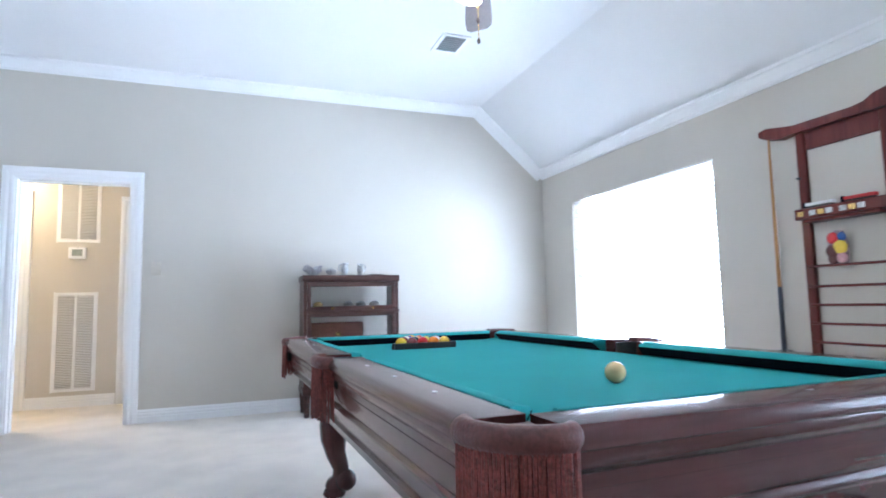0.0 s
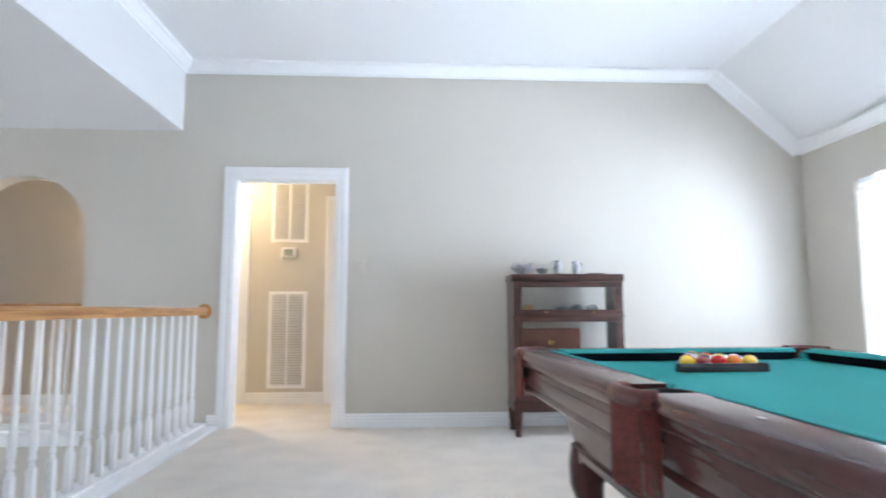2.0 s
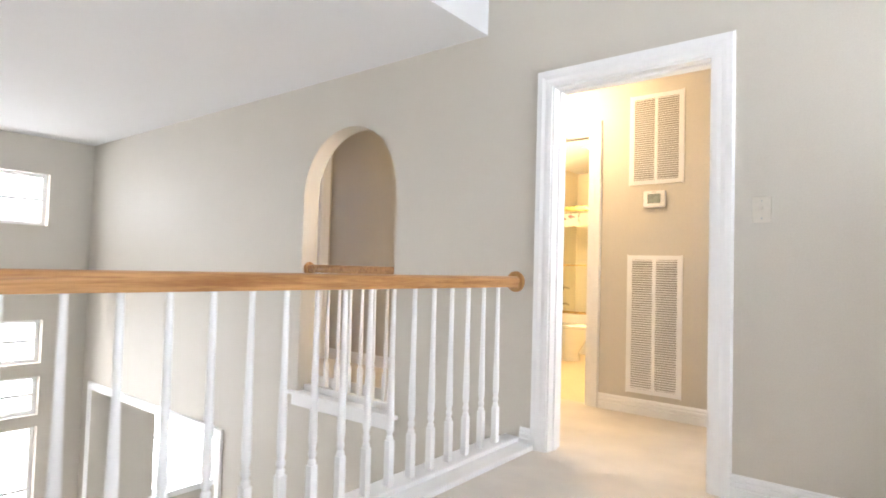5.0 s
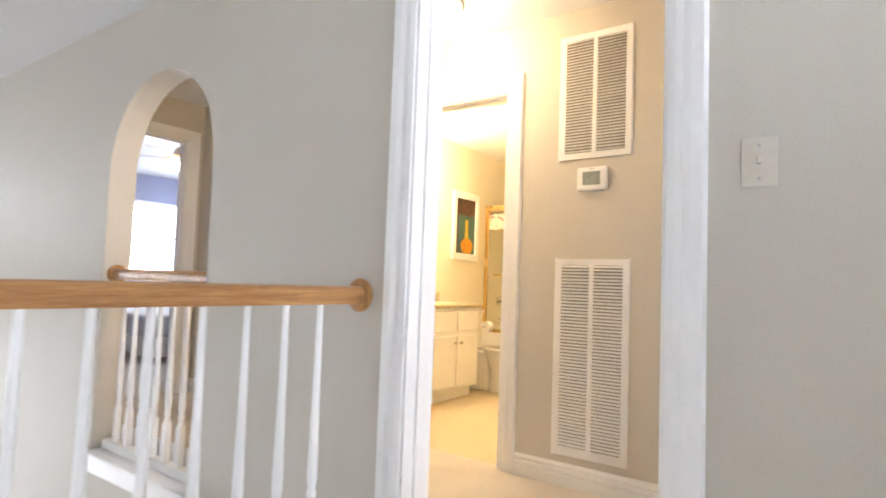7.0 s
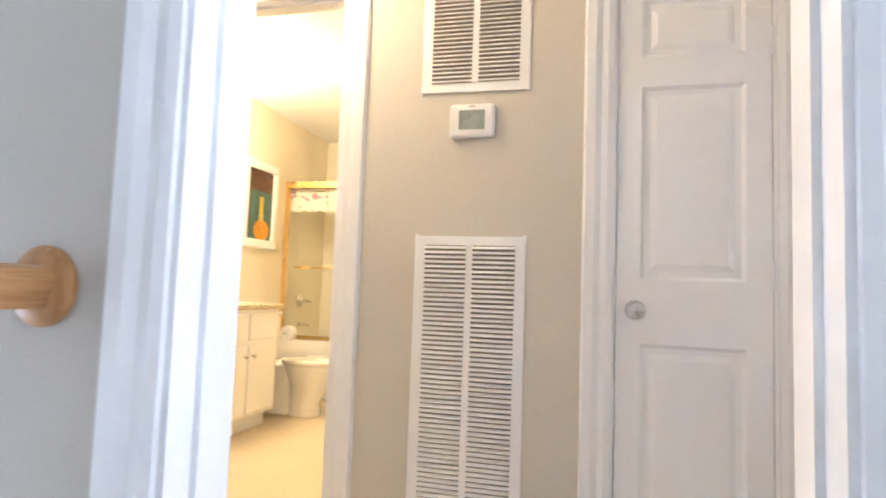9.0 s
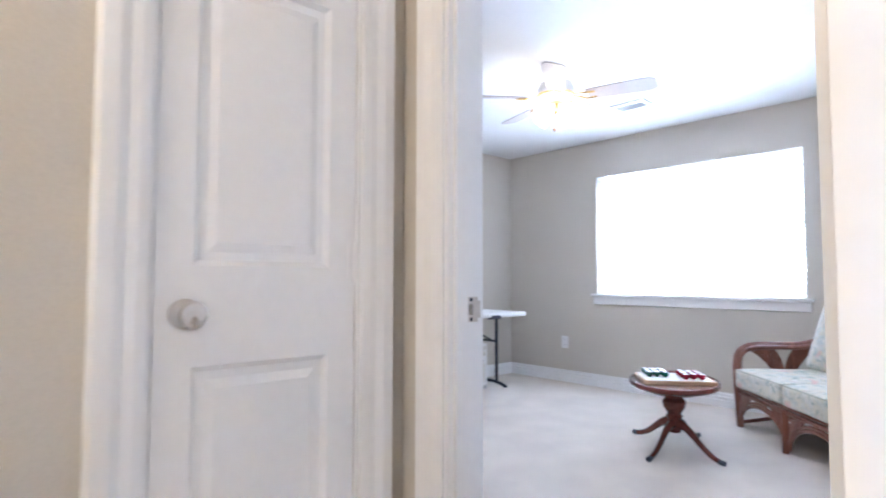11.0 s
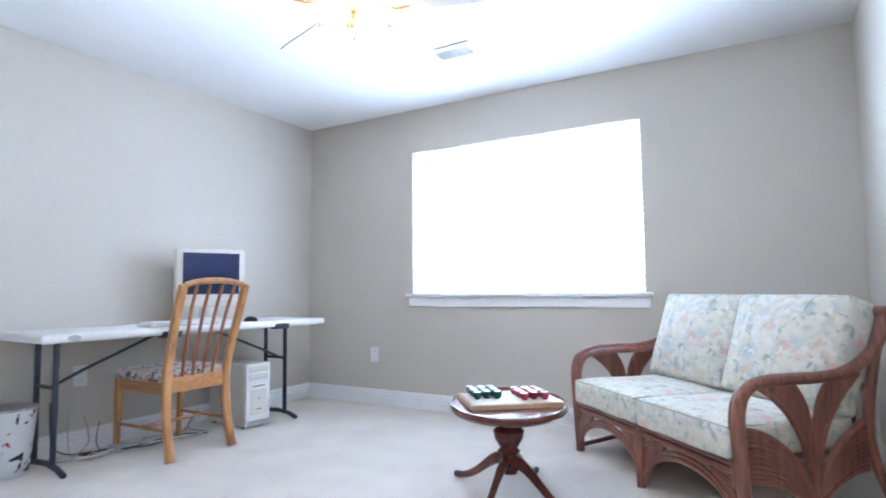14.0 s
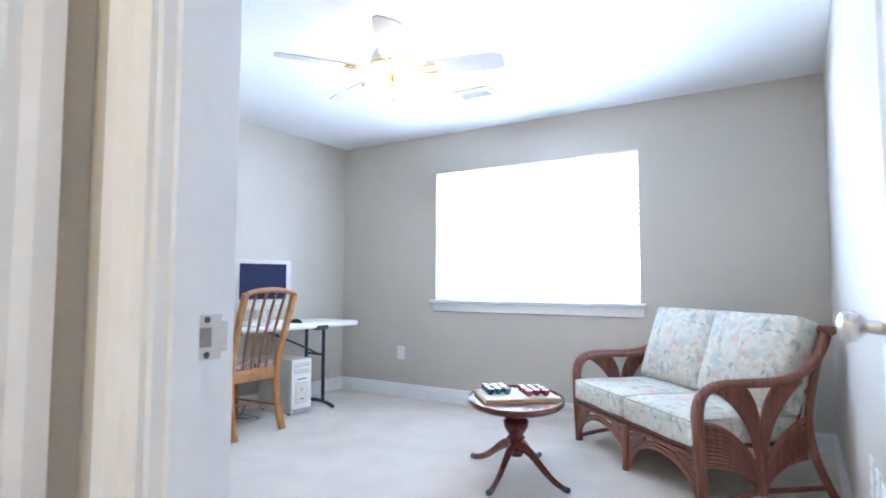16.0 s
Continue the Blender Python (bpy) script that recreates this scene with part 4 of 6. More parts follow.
ceiling_fan(1.12, 0.66, Z_CEIL, 2.42, 65, 0.64, mat("grey_brown_blade", (0.13, 0.10, 0.10), 0.4, var=0.15, bump=0.03), M_BRASS, "dark wood ceiling fan with brass fittings", chain=0.34)
bulb("fan_bulb", (1.12, 0.66, 2.26), 14, (1, 0.82, 0.58), 0.08)

# hall lamp and bathroom lamp
hl = thing("ceiling_light", -2.08, 5.0, Z_HALL, label="lit flush ceiling light in the hall", category="ceiling light")
part("base", lathe(bm_new(), [(0, 0), (0.16, 0), (0.16, -0.02), (0, -0.02)], seg=28), M_TRIM, hl)
part("diffuser", lathe(bm_new(), [(0.15, -0.02), (0.145, -0.05), (0.11, -0.085), (0.05, -0.1), (0, -0.103)], seg=28), M_LAMP, hl, "glowing frosted dome")
bulb("hall_bulb", (-2.08, 5.0, Z_HALL - 0.16), 30, (1, 0.74, 0.42), 0.08)
bl = thing("vanity_light", -3.52, 6.6, 2.1, label="lit bar of bulbs above the vanity", category="wall light")
part("bar", box(bm_new(), 0, 0.03, -0.4, 0.4, -0.05, 0.05, 0.006), M_BRASS, bl)
for k in range(4):
    part("bulb", lathe(bm_new(), [(0, -0.045), (0.03, -0.035), (0.045, 0), (0.03, 0.035), (0, 0.045)], 0.085, -0.3 + 0.2 * k, 0, 14), M_LAMP, bl, "glowing globe bulb")
bulb("vanity_bulb", (-3.23, 6.6, 2.1), 80, (1, 0.76, 0.42), 0.15)


# ---------------- pool table ----------------
def pool_table(cx, cy):
    W, L = 0.70, 1.30
    zt = 0.80
    t = thing("pool_table", cx, cy, 0, 1.4, label="cherry pool table with green cloth and fringed leather pockets", category="pool table")
    part("slate_bed", box(bm_new(), -W + 0.15, W - 0.15, -L + 0.15, L - 0.15, 0.70, 0.752), M_CLOTH, t, "teal green cloth bed", smooth=0)
    rail_prof = [(-0.115, 0.70), (-0.115, zt), (-0.022, zt), (-0.008, zt - 0.006), (0, zt - 0.018), (-0.003, zt - 0.034), (-0.014, zt - 0.040), (-0.012, zt - 0.052),
                 (-0.022, zt - 0.072), (-0.034, zt - 0.078), (-0.034, 0.70)]
    cush = [(-0.113, zt - 0.05), (-0.115, zt + 0.002), (-0.13, zt + 0.002), (-0.166, zt - 0.006), (-0.170, zt - 0.012), (-0.138, zt - 0.05)]
    apron = [(-0.032, 0.70), (-0.034, 0.655), (-0.038, 0.648), (-0.030, 0.640), (-0.030, 0.630), (-0.038, 0.622), (-0.06, 0.620), (-0.11, 0.620), (-0.11, 0.70)]
    c, s = 0.12, 0.075
    runs = [((-W, -L + c), (-W, -s), (-1, 0)), ((-W, s), (-W, L - c), (-1, 0)), ((W, -L + c), (W, -s), (1, 0)), ((W, s), (W, L - c), (1, 0)),
            ((-W + c, -L), (W - c, -L), (0, -1)), ((-W + c, L), (W - c, L), (0, 1))]
    for a, b, o in runs:
        r = part("rail", profile_run(bm_new(), rail_prof, (*a, 0), (*b, 0), (*o, 0)), M_CHERRYX if o[1] else M_CHERRY, t, smooth=50)
        part("cushion", profile_run(bm_new(), cush, (*a, 0), (*b, 0), (*o, 0), grow_a=0.45, grow_b=0.45), M_CLOTH, r, "teal green rubber cushion", smooth=50)
        # Added thin strip whose dark colour stands in for shade below the nose.
        part("cushion_shade_strip", profile_run(bm_new(), [(-0.1722, zt - 0.013), (-0.170, zt - 0.0125), (-0.138, zt - 0.0475), (-0.141, zt - 0.0475)], (*a, 0), (*b, 0), (*o, 0), grow_a=0.44, grow_b=0.44), M_NAVY, r, "dark navy strip painted as shade under the cushion nose", smooth=0)
        d = Vector((b[0] - a[0], b[1] - a[1], 0))
        for k in (1, 2, 3):
            p = Vector((*a, zt + 0.0006)) + d * k / 4 + Vector((*o, 0)) * -0.065
            part("sight", moved(slab(bm_new(), [(0.011, 0), (0, 0.006), (-0.011, 0), (0, -0.006)], 0.001), pose(*p, 0, 0, 90 if o[0] else 0)), M_SILVER, r, "inlaid diamond sight", smooth=0)
    for a, b, o in (((-W, -L + 0.08), (-W, L - 0.08), (-1, 0)), ((W, -L + 0.08), (W, L - 0.08), (1, 0)), ((-W + 0.08, -L), (W - 0.08, -L), (0, -1)), ((-W + 0.08, L), (W - 0.08, L), (0, 1))):
        part("apron", profile_run(bm_new(), apron, (*a, 0), (*b, 0), (*o, 0)), M_CHERRYX if o[1] else M_CHERRY, t, "moulded cherry apron", smooth=50)
    bm = bm_new()
    rings = [[bm.verts.new((sx * (W - a), sy * (L - b), z)) for sx, sy in ((-1, -1), (1, -1), (1, 1), (-1, 1))]
             for a, b, z in ((0.12, 0.19, 0.70), (0.14, 0.22, 0.60), (0.19, 0.265, 0.435), (0.18, 0.255, 0.425), (0.18, 0.255, 0.40))]
    for r0, r1 in zip(rings, rings[1:]):
        for i in range(4):
            bm.faces.new((r0[i], r0[(i + 1) % 4], r1[(i + 1) % 4], r1[i]))
    bm.faces.new(rings[0]), bm.faces.new(rings[-1])
    part("cabinet", bm, M_CHERRY, t, "tapered cherry cabinet under the apron", smooth=0)

    def pocket(m, pts, label, drop):
        """A leather pocket: padded lip along pts, skirt, fringe strands and the dark bag."""
        p = part("pocket", sweep(bm_new(), [(x, y, zt - 0.014) for x, y in pts], 0.019, 14, flat=(0.95, 1.15)), M_LEATHER, t, label)
        p.matrix_basis = m
        bm = bm_new()
        lo = [bm.verts.new((x, y, zt - 0.10)) for x, y in pts]
        hi = [bm.verts.new((x, y, zt - 0.012)) for x, y in pts]
        for i in range(len(pts) - 1):
            bm.faces.new((lo[i], lo[i + 1], hi[i + 1], hi[i]))
        bmesh.ops.solidify(bm, geom=bm.faces[:], thickness=0.008)
        part("skirt", bm, M_LEATHER, p)
        bm = bm_new()
        for i in range(len(pts) - 1):
            n = max(3, round(math.dist(pts[i], pts[i + 1]) / 0.0055))
            for k in range(n):
                f = (k + 0.5) / n
                x, y = pts[i][0] * (1 - f) + pts[i + 1][0] * f, pts[i][1] * (1 - f) + pts[i + 1][1] * f
                j = random.uniform(-0.004, 0.004)
                ox, oy = (pts[i + 1][1] - pts[i][1]), -(pts[i + 1][0] - pts[i][0])
                ln = math.hypot(ox, oy) * (-1 if ox * (x - 0.2) + oy * (y - (0.2 if len(pts) > 9 else 0)) < 0 else 1)
                x, y = x + 0.009 * ox / ln, y + 0.009 * oy / ln
                sweep(bm, [(x, y, zt - 0.03), (x + j, y + j * 0.5, zt - 0.03 - drop * 0.6), (x + 1.6 * j, y + j, zt - 0.03 - drop * random.uniform(0.94, 1.04))], [0.0034, 0.0040, 0.0030], 5)
        tagged(part("fringe", bm, M_FRINGE, p, "red-brown cut leather fringe"), kind="stuff")
        xs, ys = sum(q[0] for q in pts) / len(pts), sum(q[1] for q in pts) / len(pts)
        return p

    for sx in (-1, 1):
        for sy in (-1, 1):
            rot = {(-1, -1): 0, (1, -1): 90, (1, 1): 180, (-1, 1): 270}[(sx, sy)]
            r, q = 0.105, 0.128
            pts = [(0.012, q)] + [(r + 0.008 - (r + 0.008) * math.cos(a), r + 0.008 - (r + 0.008) * math.sin(a)) for a in (math.pi / 2 * i / 10 for i in range(11))] + [(q, 0.012)]
            pocket(pose(sx * W, sy * L, 0, 0, 0, rot), pts, "brown leather corner pocket lip", 0.17)
            part("pocket_cup", lathe(bm_new(), [(0.034, 0.68), (0.034, 0.758), (0.038, 0.759), (0.042, 0.68)], sx * (W - 0.062), sy * (L - 0.062), 0, 16), M_BLACK, t)
            x0, x1 = sorted((sx * (W - 0.2), sx * (W - 0.085)))
            y0, y1 = sorted((sy * (L - 0.2), sy * (L - 0.085)))
            part("pocket_shelf", box(bm_new(), x0, x1, y0, y1, 0.705, 0.7555, 0.004), M_CLOTH, t, "teal green cloth at the pocket mouth")
            x0, x1 = sorted((sx * (W - 0.135), sx * (W - 0.046)))
            y0, y1 = sorted((sy * (L - 0.135), sy * (L - 0.046)))
            part("pocket_jaw", box(bm_new(), x0, x1, y0, y1, 0.72, 0.784, 0.012, 2), M_CLOTH, t, "teal green cloth over the pocket jaw")
            for (p0, p1), (q0, q1) in (((0.024, 0.132), (0.062, 0.132)), ((0.062, 0.132), (0.024, 0.132))):
                x0, x1 = sorted((sx * (W - p0), sx * (W - p1)))
                y0, y1 = sorted((sy * (L - q0), sy * (L - q1)))
                part("pocket_shoulder", box(bm_new(), x0, x1, y0, y1, 0.73, 0.787 if p0 < q0 else 0.786, 0.006, 2), M_LEATHER, t, "leather shoulder beside the pocket")
        pts = [(0.02, 0.08), (-0.012, 0.07), (-0.022, 0.045), (-0.026, 0), (-0.022, -0.045), (-0.012, -0.07), (0.02, -0.08)]
        pocket(pose(sx * W, 0, 0, 0, 0, 0 if sx < 0 else 180), pts, "brown leather side pocket lip", 0.17)
        part("pocket_cup", lathe(bm_new(), [(0.055, 0.70), (0.055, zt - 0.01), (0.06, zt - 0.008), (0.063, 0.70)], sx * (W - 0.085), 0, 0, 16), M_BLACK, t)
    for sx in (-1, 1):
        for sy in (-1, 1):
            u = Vector((sx, sy, 0)).normalized()
            base = Vector((sx * (W - 0.265), sy * (L - 0.29), 0))
            bm = bm_new()
            P = lambda o, z: base + u * o + Vector((0, 0, z * 0.84))
            sweep(bm, [P(0.02, 0.50), P(0.035, 0.42), P(0.045, 0.34), P(0.03, 0.25), P(0.0, 0.17), P(0.0, 0.11), P(0.03, 0.06), P(0.045, 0.035)],
                  [0.085, 0.082, 0.068, 0.052, 0.042, 0.044, 0.056, 0.05], 12)
            tmp = bmesh.new()
            bmesh.ops.create_uvsphere(tmp, u_segments=14, v_segments=9, radius=0.055)
            merge(bm, tmp, Matrix.Translation(P(-0.03, 0.10)))
            lathe(bm, [(0, 0), (0.055, 0), (0.06, 0.012), (0.05, 0.03), (0, 0.03)], *P(0.04, 0), 16)
            leg = part("leg", bm, M_CHERRYZ, t, "carved cabriole leg with scroll foot")
            part("leg_block", moved(box(bm_new(), -0.085, 0.085, -0.085, 0.085, 0.375, 0.41, 0.01), Matrix.Translation(base)), M_CHERRYZ, leg)
    return t


pool_table(1.175, 0.63)
BALLS = [(0.75, 0.48, 0.03), (0.02, 0.06, 0.35), (0.55, 0.02, 0.02), (0.12, 0.03, 0.22), (0.7, 0.2, 0.02), (0.02, 0.2, 0.06), (0.22, 0.02, 0.03), (0.02, 0.02, 0.02)]


def ball(name, x, y, m, label, group=""):
    bm = bm_new()
    bmesh.ops.create_uvsphere(bm, u_segments=24, v_segments=14, radius=0.0286)
    b = part(name, bm, m, None, label)
    b.location = (x, y, 0.752 + 0.0286)
    return tagged(b, label, "billiard ball", group)


ball("cue_ball", 1.16, -0.08, M_IVORY, "yellowed ivory cue ball resting on green cloth")
ball_mats = [mat("ball_colour", c, 0.12, var=0.03, coat=0.6, bump=0) for c in BALLS]
M_STRIPE = mat("ball_white", (0.8, 0.76, 0.66), 0.12, var=0.02, coat=0.6, bump=0)
rx, ry, k = 1.09, 1.46, 0
names = ["yellow", "blue", "red", "purple", "orange", "green", "maroon", "black"]
for row in range(5):
    for i in range(row + 1):
        x, y = rx + (i - row / 2) * 0.0575, ry + 0.115 - row * 0.0498
        c = (0, 6, 2, 4, 0)[i] if row == 4 else k % 8
        ball("billiard_ball", x, y, ball_mats[c] if k % 3 else (M_STRIPE if k % 2 else ball_mats[c]), "glossy %s billiard ball in the rack" % names[c], "racked balls")
        k += 1
rk = thing("ball_rack", rx, ry, 0.7525, label="black plastic triangle rack round the balls", category="ball rack")
tri3 = [Vector((0.160, -0.116, 0)), Vector((-0.160, -0.116, 0)), Vector((0, 0.178, 0))]
bm = bm_new()
for a, b in ((0, 1), (1, 2), (2, 0)):
    d = (tri3[b] - tri3[a])
    o = Vector((d.y, -d.x, 0)).normalized()
    if o.dot(tri3[a]) < 0:
        o = -o
    profile_run(bm, [(0, 0), (0.012, 0), (0.014, 0.016), (0.010, 0.03), (0, 0.03)], tri3[a], tri3[b], o)
part("frame", bm, M_BLACK, rk)


# ---------------- stacked bookcase ----------------
def stacked_bookcase(x0, x1, y0, depth):
    b = thing("bookcase", 0, 0, 0, label="dark stacking bookcase with glazed doors on legs", category="bookcase")
    y1 = y0 + depth
    part("top", box(bm_new(), x0 - 0.012, x1 + 0.012, y0 - 0.015, y1, 1.19, 1.25, 0.012, 2), M_WALNUT, b)
    zs = [(0.92, 1.19), (0.60, 0.92), (0.26, 0.60)]
    for z0, z1 in zs:
        bm = bm_new()
        box(bm, x0, x0 + 0.03, y0, y1, z0, z1), box(bm, x1 - 0.03, x1, y0, y1, z0, z1)
        box(bm, x0 + 0.03, x1 - 0.03, y0 + 0.02, y1, z0, z0 + 0.02)
        u = part("section", bm, M_WALNUT, b, smooth=0)
        bm = bm_new()
        for a, c, d, e in ((x0 + 0.032, x1 - 0.032, z0 + 0.012, z0 + 0.05), (x0 + 0.032, x1 - 0.032, z1 - 0.045, z1 - 0.004), (x0 + 0.032, x0 + 0.065, z0 + 0.05, z1 - 0.045), (x1 - 0.065, x1 - 0.032, z0 + 0.05, z1 - 0.045)):
            box(bm, a, c, y0 - 0.006, y0 + 0.014, d, e, 0.003)
        d = part("door", bm, M_WALNUT, b, "glazed lift-up door")
        part("pane", box(bm_new(), x0 + 0.066, x1 - 0.066, y0 + 0.003, y0 + 0.006, z0 + 0.051, z1 - 0.046), M_CASEGLASS, d, smooth=0)
        for x in (x0 + 0.25, x1 - 0.25):
            part("knob", moved(lathe(bm_new(), [(0.006, 0), (0.006, 0.01), (0.011, 0.018), (0.008, 0.025), (0, 0.026)], seg=12), pose(x, y0 - 0.006, z0 + 0.03, 90)), M_BRASS, d)
        part("moulding", box(bm_new(), x0 - 0.008, x1 + 0.008, y0 - 0.012, y0 - 0.001, z0 - 0.008, z0 + 0.011, 0.004), M_WALNUT, b)
    part("base", box(bm_new(), x0 - 0.008, x1 + 0.008, y0 - 0.008, y1, 0.19, 0.26, 0.006), M_WALNUT, b)
    for x in (x0 + 0.03, x1 - 0.03):
        for y in (y0 + 0.03, y1 - 0.03):
            part("leg", sweep(bm_new(), [(x, y, 0.20), (x, y, 0.0)], [0.034, 0.022], 4), M_WALNUT, b, smooth=0)
    return b


stacked_bookcase(0.77, 1.64, 3.75, 0.32)


M_PEARL = mat("pearly_glass", (0.62, 0.60, 0.62), 0.2, metal=0.3, var=0.12, scale=30)


def vase(x, y, z, prof, m, label, name="ornament", cat="ornament"):
    o = tagged(part(name, lathe(bm_new(), prof, 0, 0, 0, 18), m), label, cat)
    o.location = (x, y, z)
    return o


def handled_jug(x, rz, h, label):
    """A small tilted silver jug with a loop handle."""
    o = thing("silver_jug", x, 3.9, 1.256, rz, label, "jug")
    k = h / 0.12
    part("body", lathe(bm_new(), [(0, 0), (0.030 * k, 0), (0.032 * k, 0.008 * k), (0.024 * k, 0.018 * k), (0.036 * k, 0.05 * k), (0.033 * k, 0.08 * k), (0.020 * k, 0.105 * k), (0.024 * k, 0.118 * k), (0.018 * k, h), (0, h - 0.012)], seg=20), M_SILVER, o)
    part("handle", sweep(bm_new(), bez((0.022 * k, 0, 0.108 * k), (0.075 * k, 0, 0.12 * k), (0.07 * k, 0, 0.04 * k), (0.034 * k, 0, 0.04 * k), 10), 0.0055, 8, up=(0, 1, 0)), M_SILVER, o, "looped silver handle")
    part("spout", sweep(bm_new(), [(-0.018 * k, 0, 0.10 * k), (-0.038 * k, 0, 0.122 * k)], [0.012, 0.006], 8), M_SILVER, o)
    return o


handled_jug(1.165, 160, 0.115, "tarnished silver jug with a looped handle")
handled_jug(1.315, 20, 0.11, "small tarnished silver creamer on the bookcase")
bw = thing("lidded_bowl", 1.035, 3.9, 1.25, label="small dull silver bowl on the bookcase", category="bowl")
part("bowl", lathe(bm_new(), [(0, 0), (0.028, 0), (0.022, 0.01), (0.046, 0.03), (0.05, 0.05), (0.046, 0.052), (0.03, 0.06), (0.012, 0.066), (0, 0.076)], seg=20), M_SILVER, bw)
pl = thing("glass_dish", 0.87, 3.9, 1.25, label="pale folded glass dish on the bookcase", category="dish")
bm = bm_new()
n = 14
rim = [bm.verts.new((0.085 * math.cos(2 * math.pi * i / n) * (1.15 if i % 2 else 0.85), 0.06 * math.sin(2 * math.pi * i / n), 0.075 + 0.03 * math.sin(4.4 * i))) for i in range(n)]
low = [bm.verts.new((0.03 * math.cos(2 * math.pi * i / n), 0.025 * math.sin(2 * math.pi * i / n), 0.004)) for i in range(n)]
for i in range(n):
    bm.faces.new((low[i], low[(i + 1) % n], rim[(i + 1) % n], rim[i]))
bm.faces.new(list(reversed(low)))
bmesh.ops.solidify(bm, geom=bm.faces[:], thickness=0.006)
part("dish", bm, M_PEARL, pl, smooth=10)
bx = thing("flat_case", 1.47, 3.9, 1.25, label="flat dark case lying on the bookcase", category="case")
part("body", box(bm_new(), -0.07, 0.07, -0.04, 0.04, 0, 0.014, 0.004), M_BLACK, bx)
ty = thing("tray", 1.2, 3.9, 1.25, label="thin silver tray under the ornaments", category="tray")
part("body", box(bm_new(), -0.12, 0.02, -0.07, -0.03, 0, 0.006, 0.002), M_SILVER, ty)
bg = thing("leather_bag", 1.09, 3.92, 0.622, label="brown leather case behind the bookcase glass", category="bag")
part("body", box(bm_new(), -0.24, 0.24, -0.06, 0.06, 0, 0.20, 0.02, 2), M_TANLEATHER, bg)
part("clasp", box(bm_new(), -0.02, 0.02, -0.066, -0.058, 0.07, 0.11, 0.003), M_BRASS, bg)
for x, z, c in ((0.92, 0.942, M_IVORY), (1.2, 0.942, M_SILVER), (1.45, 0.942, M_WHITEP), (1.32, 0.942, M_SILVER)):
    vase(x, 3.93, z, [(0, 0), (0.025, 0), (0.04, 0.02), (0.045, 0.05), (0.02, 0.07), (0, 0.07)], c, "small keepsake behind the bookcase glass", "keepsake", "keepsake")


# ---------------- cue rack on the wall ----------------
def cue_rack(y_left):
    r = thing("cue_rack", X_WIN, y_left, 0, label="red mahogany wall cue rack with ball shelves", category="cue rack")
    w = 0.92
    # local: x into the room is negative, y runs toward -y
    def bx(bm, a, b, d, z0, z1, bev=0.004):
        return box(bm, -d, -0.001, -b, -a, z0, z1, bev)
    top = [(0.20, 1.985), (0.10, 1.975), (0.0, 2.0), (-0.04, 2.025), (-0.04, 2.06), (0.02, 2.07), (0.12, 2.05), (0.20, 2.035), (0.56, 2.035), (0.63, 2.045), (0.68, 2.075), (0.76, 2.09), (0.90, 2.09), (0.98, 2.07),
           (0.98, 2.03), (0.94, 2.0), (0.84, 1.975), (0.72, 1.985)]
    bm = slab(bm_new(), [(-a, z) for a, z in top], 0.06, Matrix(((0, 0, -1, 0), (1, 0, 0, 0), (0, 1, 0, 0), (0, 0, 0, 1))))
    part("crest", bm, M_RACK, r, "curved crest rail with cue rests", smooth=0)
    for a in (0.19, 0.68):
        part("post", bx(bm_new(), a, a + 0.055, 0.03, 0.60, 2.0), M_RACK, r)
    part("panel", bx(bm_new(), 0.245, 0.68, 0.02, 1.87, 1.985), M_RACK, r)
    sh = part("shelf", bx(bm_new(), 0.245, 0.68, 0.09, 1.415, 1.435), M_RACK, r)
    part("shelf_front", bx(bm_new(), 0.20, 0.73, 0.10, 1.435, 1.50), M_RACK, r)
    for a, m in ((0.24, M_BRASS), (0.315, M_SILVER), (0.365, M_BRASS), (0.415, M_SILVER), (0.495, M_SILVER), (0.545, M_BRASS), (0.595, M_SILVER)):
        part("inlay", box(bm_new(), -0.1025, -0.0995, -a - 0.02, -a + 0.02, 1.452, 1.482, 0.001), m, r, "small metal inlay")
    part("peg", sweep(bm_new(), [(-0.03, -0.205, 1.70), (-0.05, -0.195, 1.70)], 0.007, 8), M_STEEL, r)
    for z in (1.15, 1.03, 0.92, 0.81, 0.70):
        part("ball_rail", sweep(bm_new(), [(-0.05, -0.22, z), (-0.05, -0.71, z)], 0.008, 8), M_RACK, r)
    part("base_board", bx(bm_new(), -0.04, 0.98, 0.07, 0.58, 0.63, 0.008), M_RACK, r)
    for a in (0.0, 0.755):
        part("felt_rest", bx(bm_new(), a - 0.02, a + 0.05, 0.066, 0.63, 0.636, 0.001), M_BLACK, r)
    return r


cue_rack(1.27)
CUEPROF = [(0.0145, 0), (0.015, 0.01), (0.0135, 0.45), (0.0125, 0.46), (0.0065, 1.42), (0.006, 1.43), (0, 1.432)]


def cue(y, z0):
    c = thing("pool_cue", X_WIN - 0.045, y, z0, label="maple pool cue with a dark butt, hung upright", category="pool cue", group="cues in the rack")
    part("butt", lathe(bm_new(), [(0, 0), (0.0145, 0), (0.015, 0.01), (0.0138, 0.40), (0, 0.40)], seg=12), M_STEEL, c, "dark blue butt")
    part("shaft", lathe(bm_new(), [(0.0136, 0.40), (0.0065, 1.39), (0.006, 1.40), (0, 1.402)], seg=12), M_OAKZ, c, "pale maple shaft")


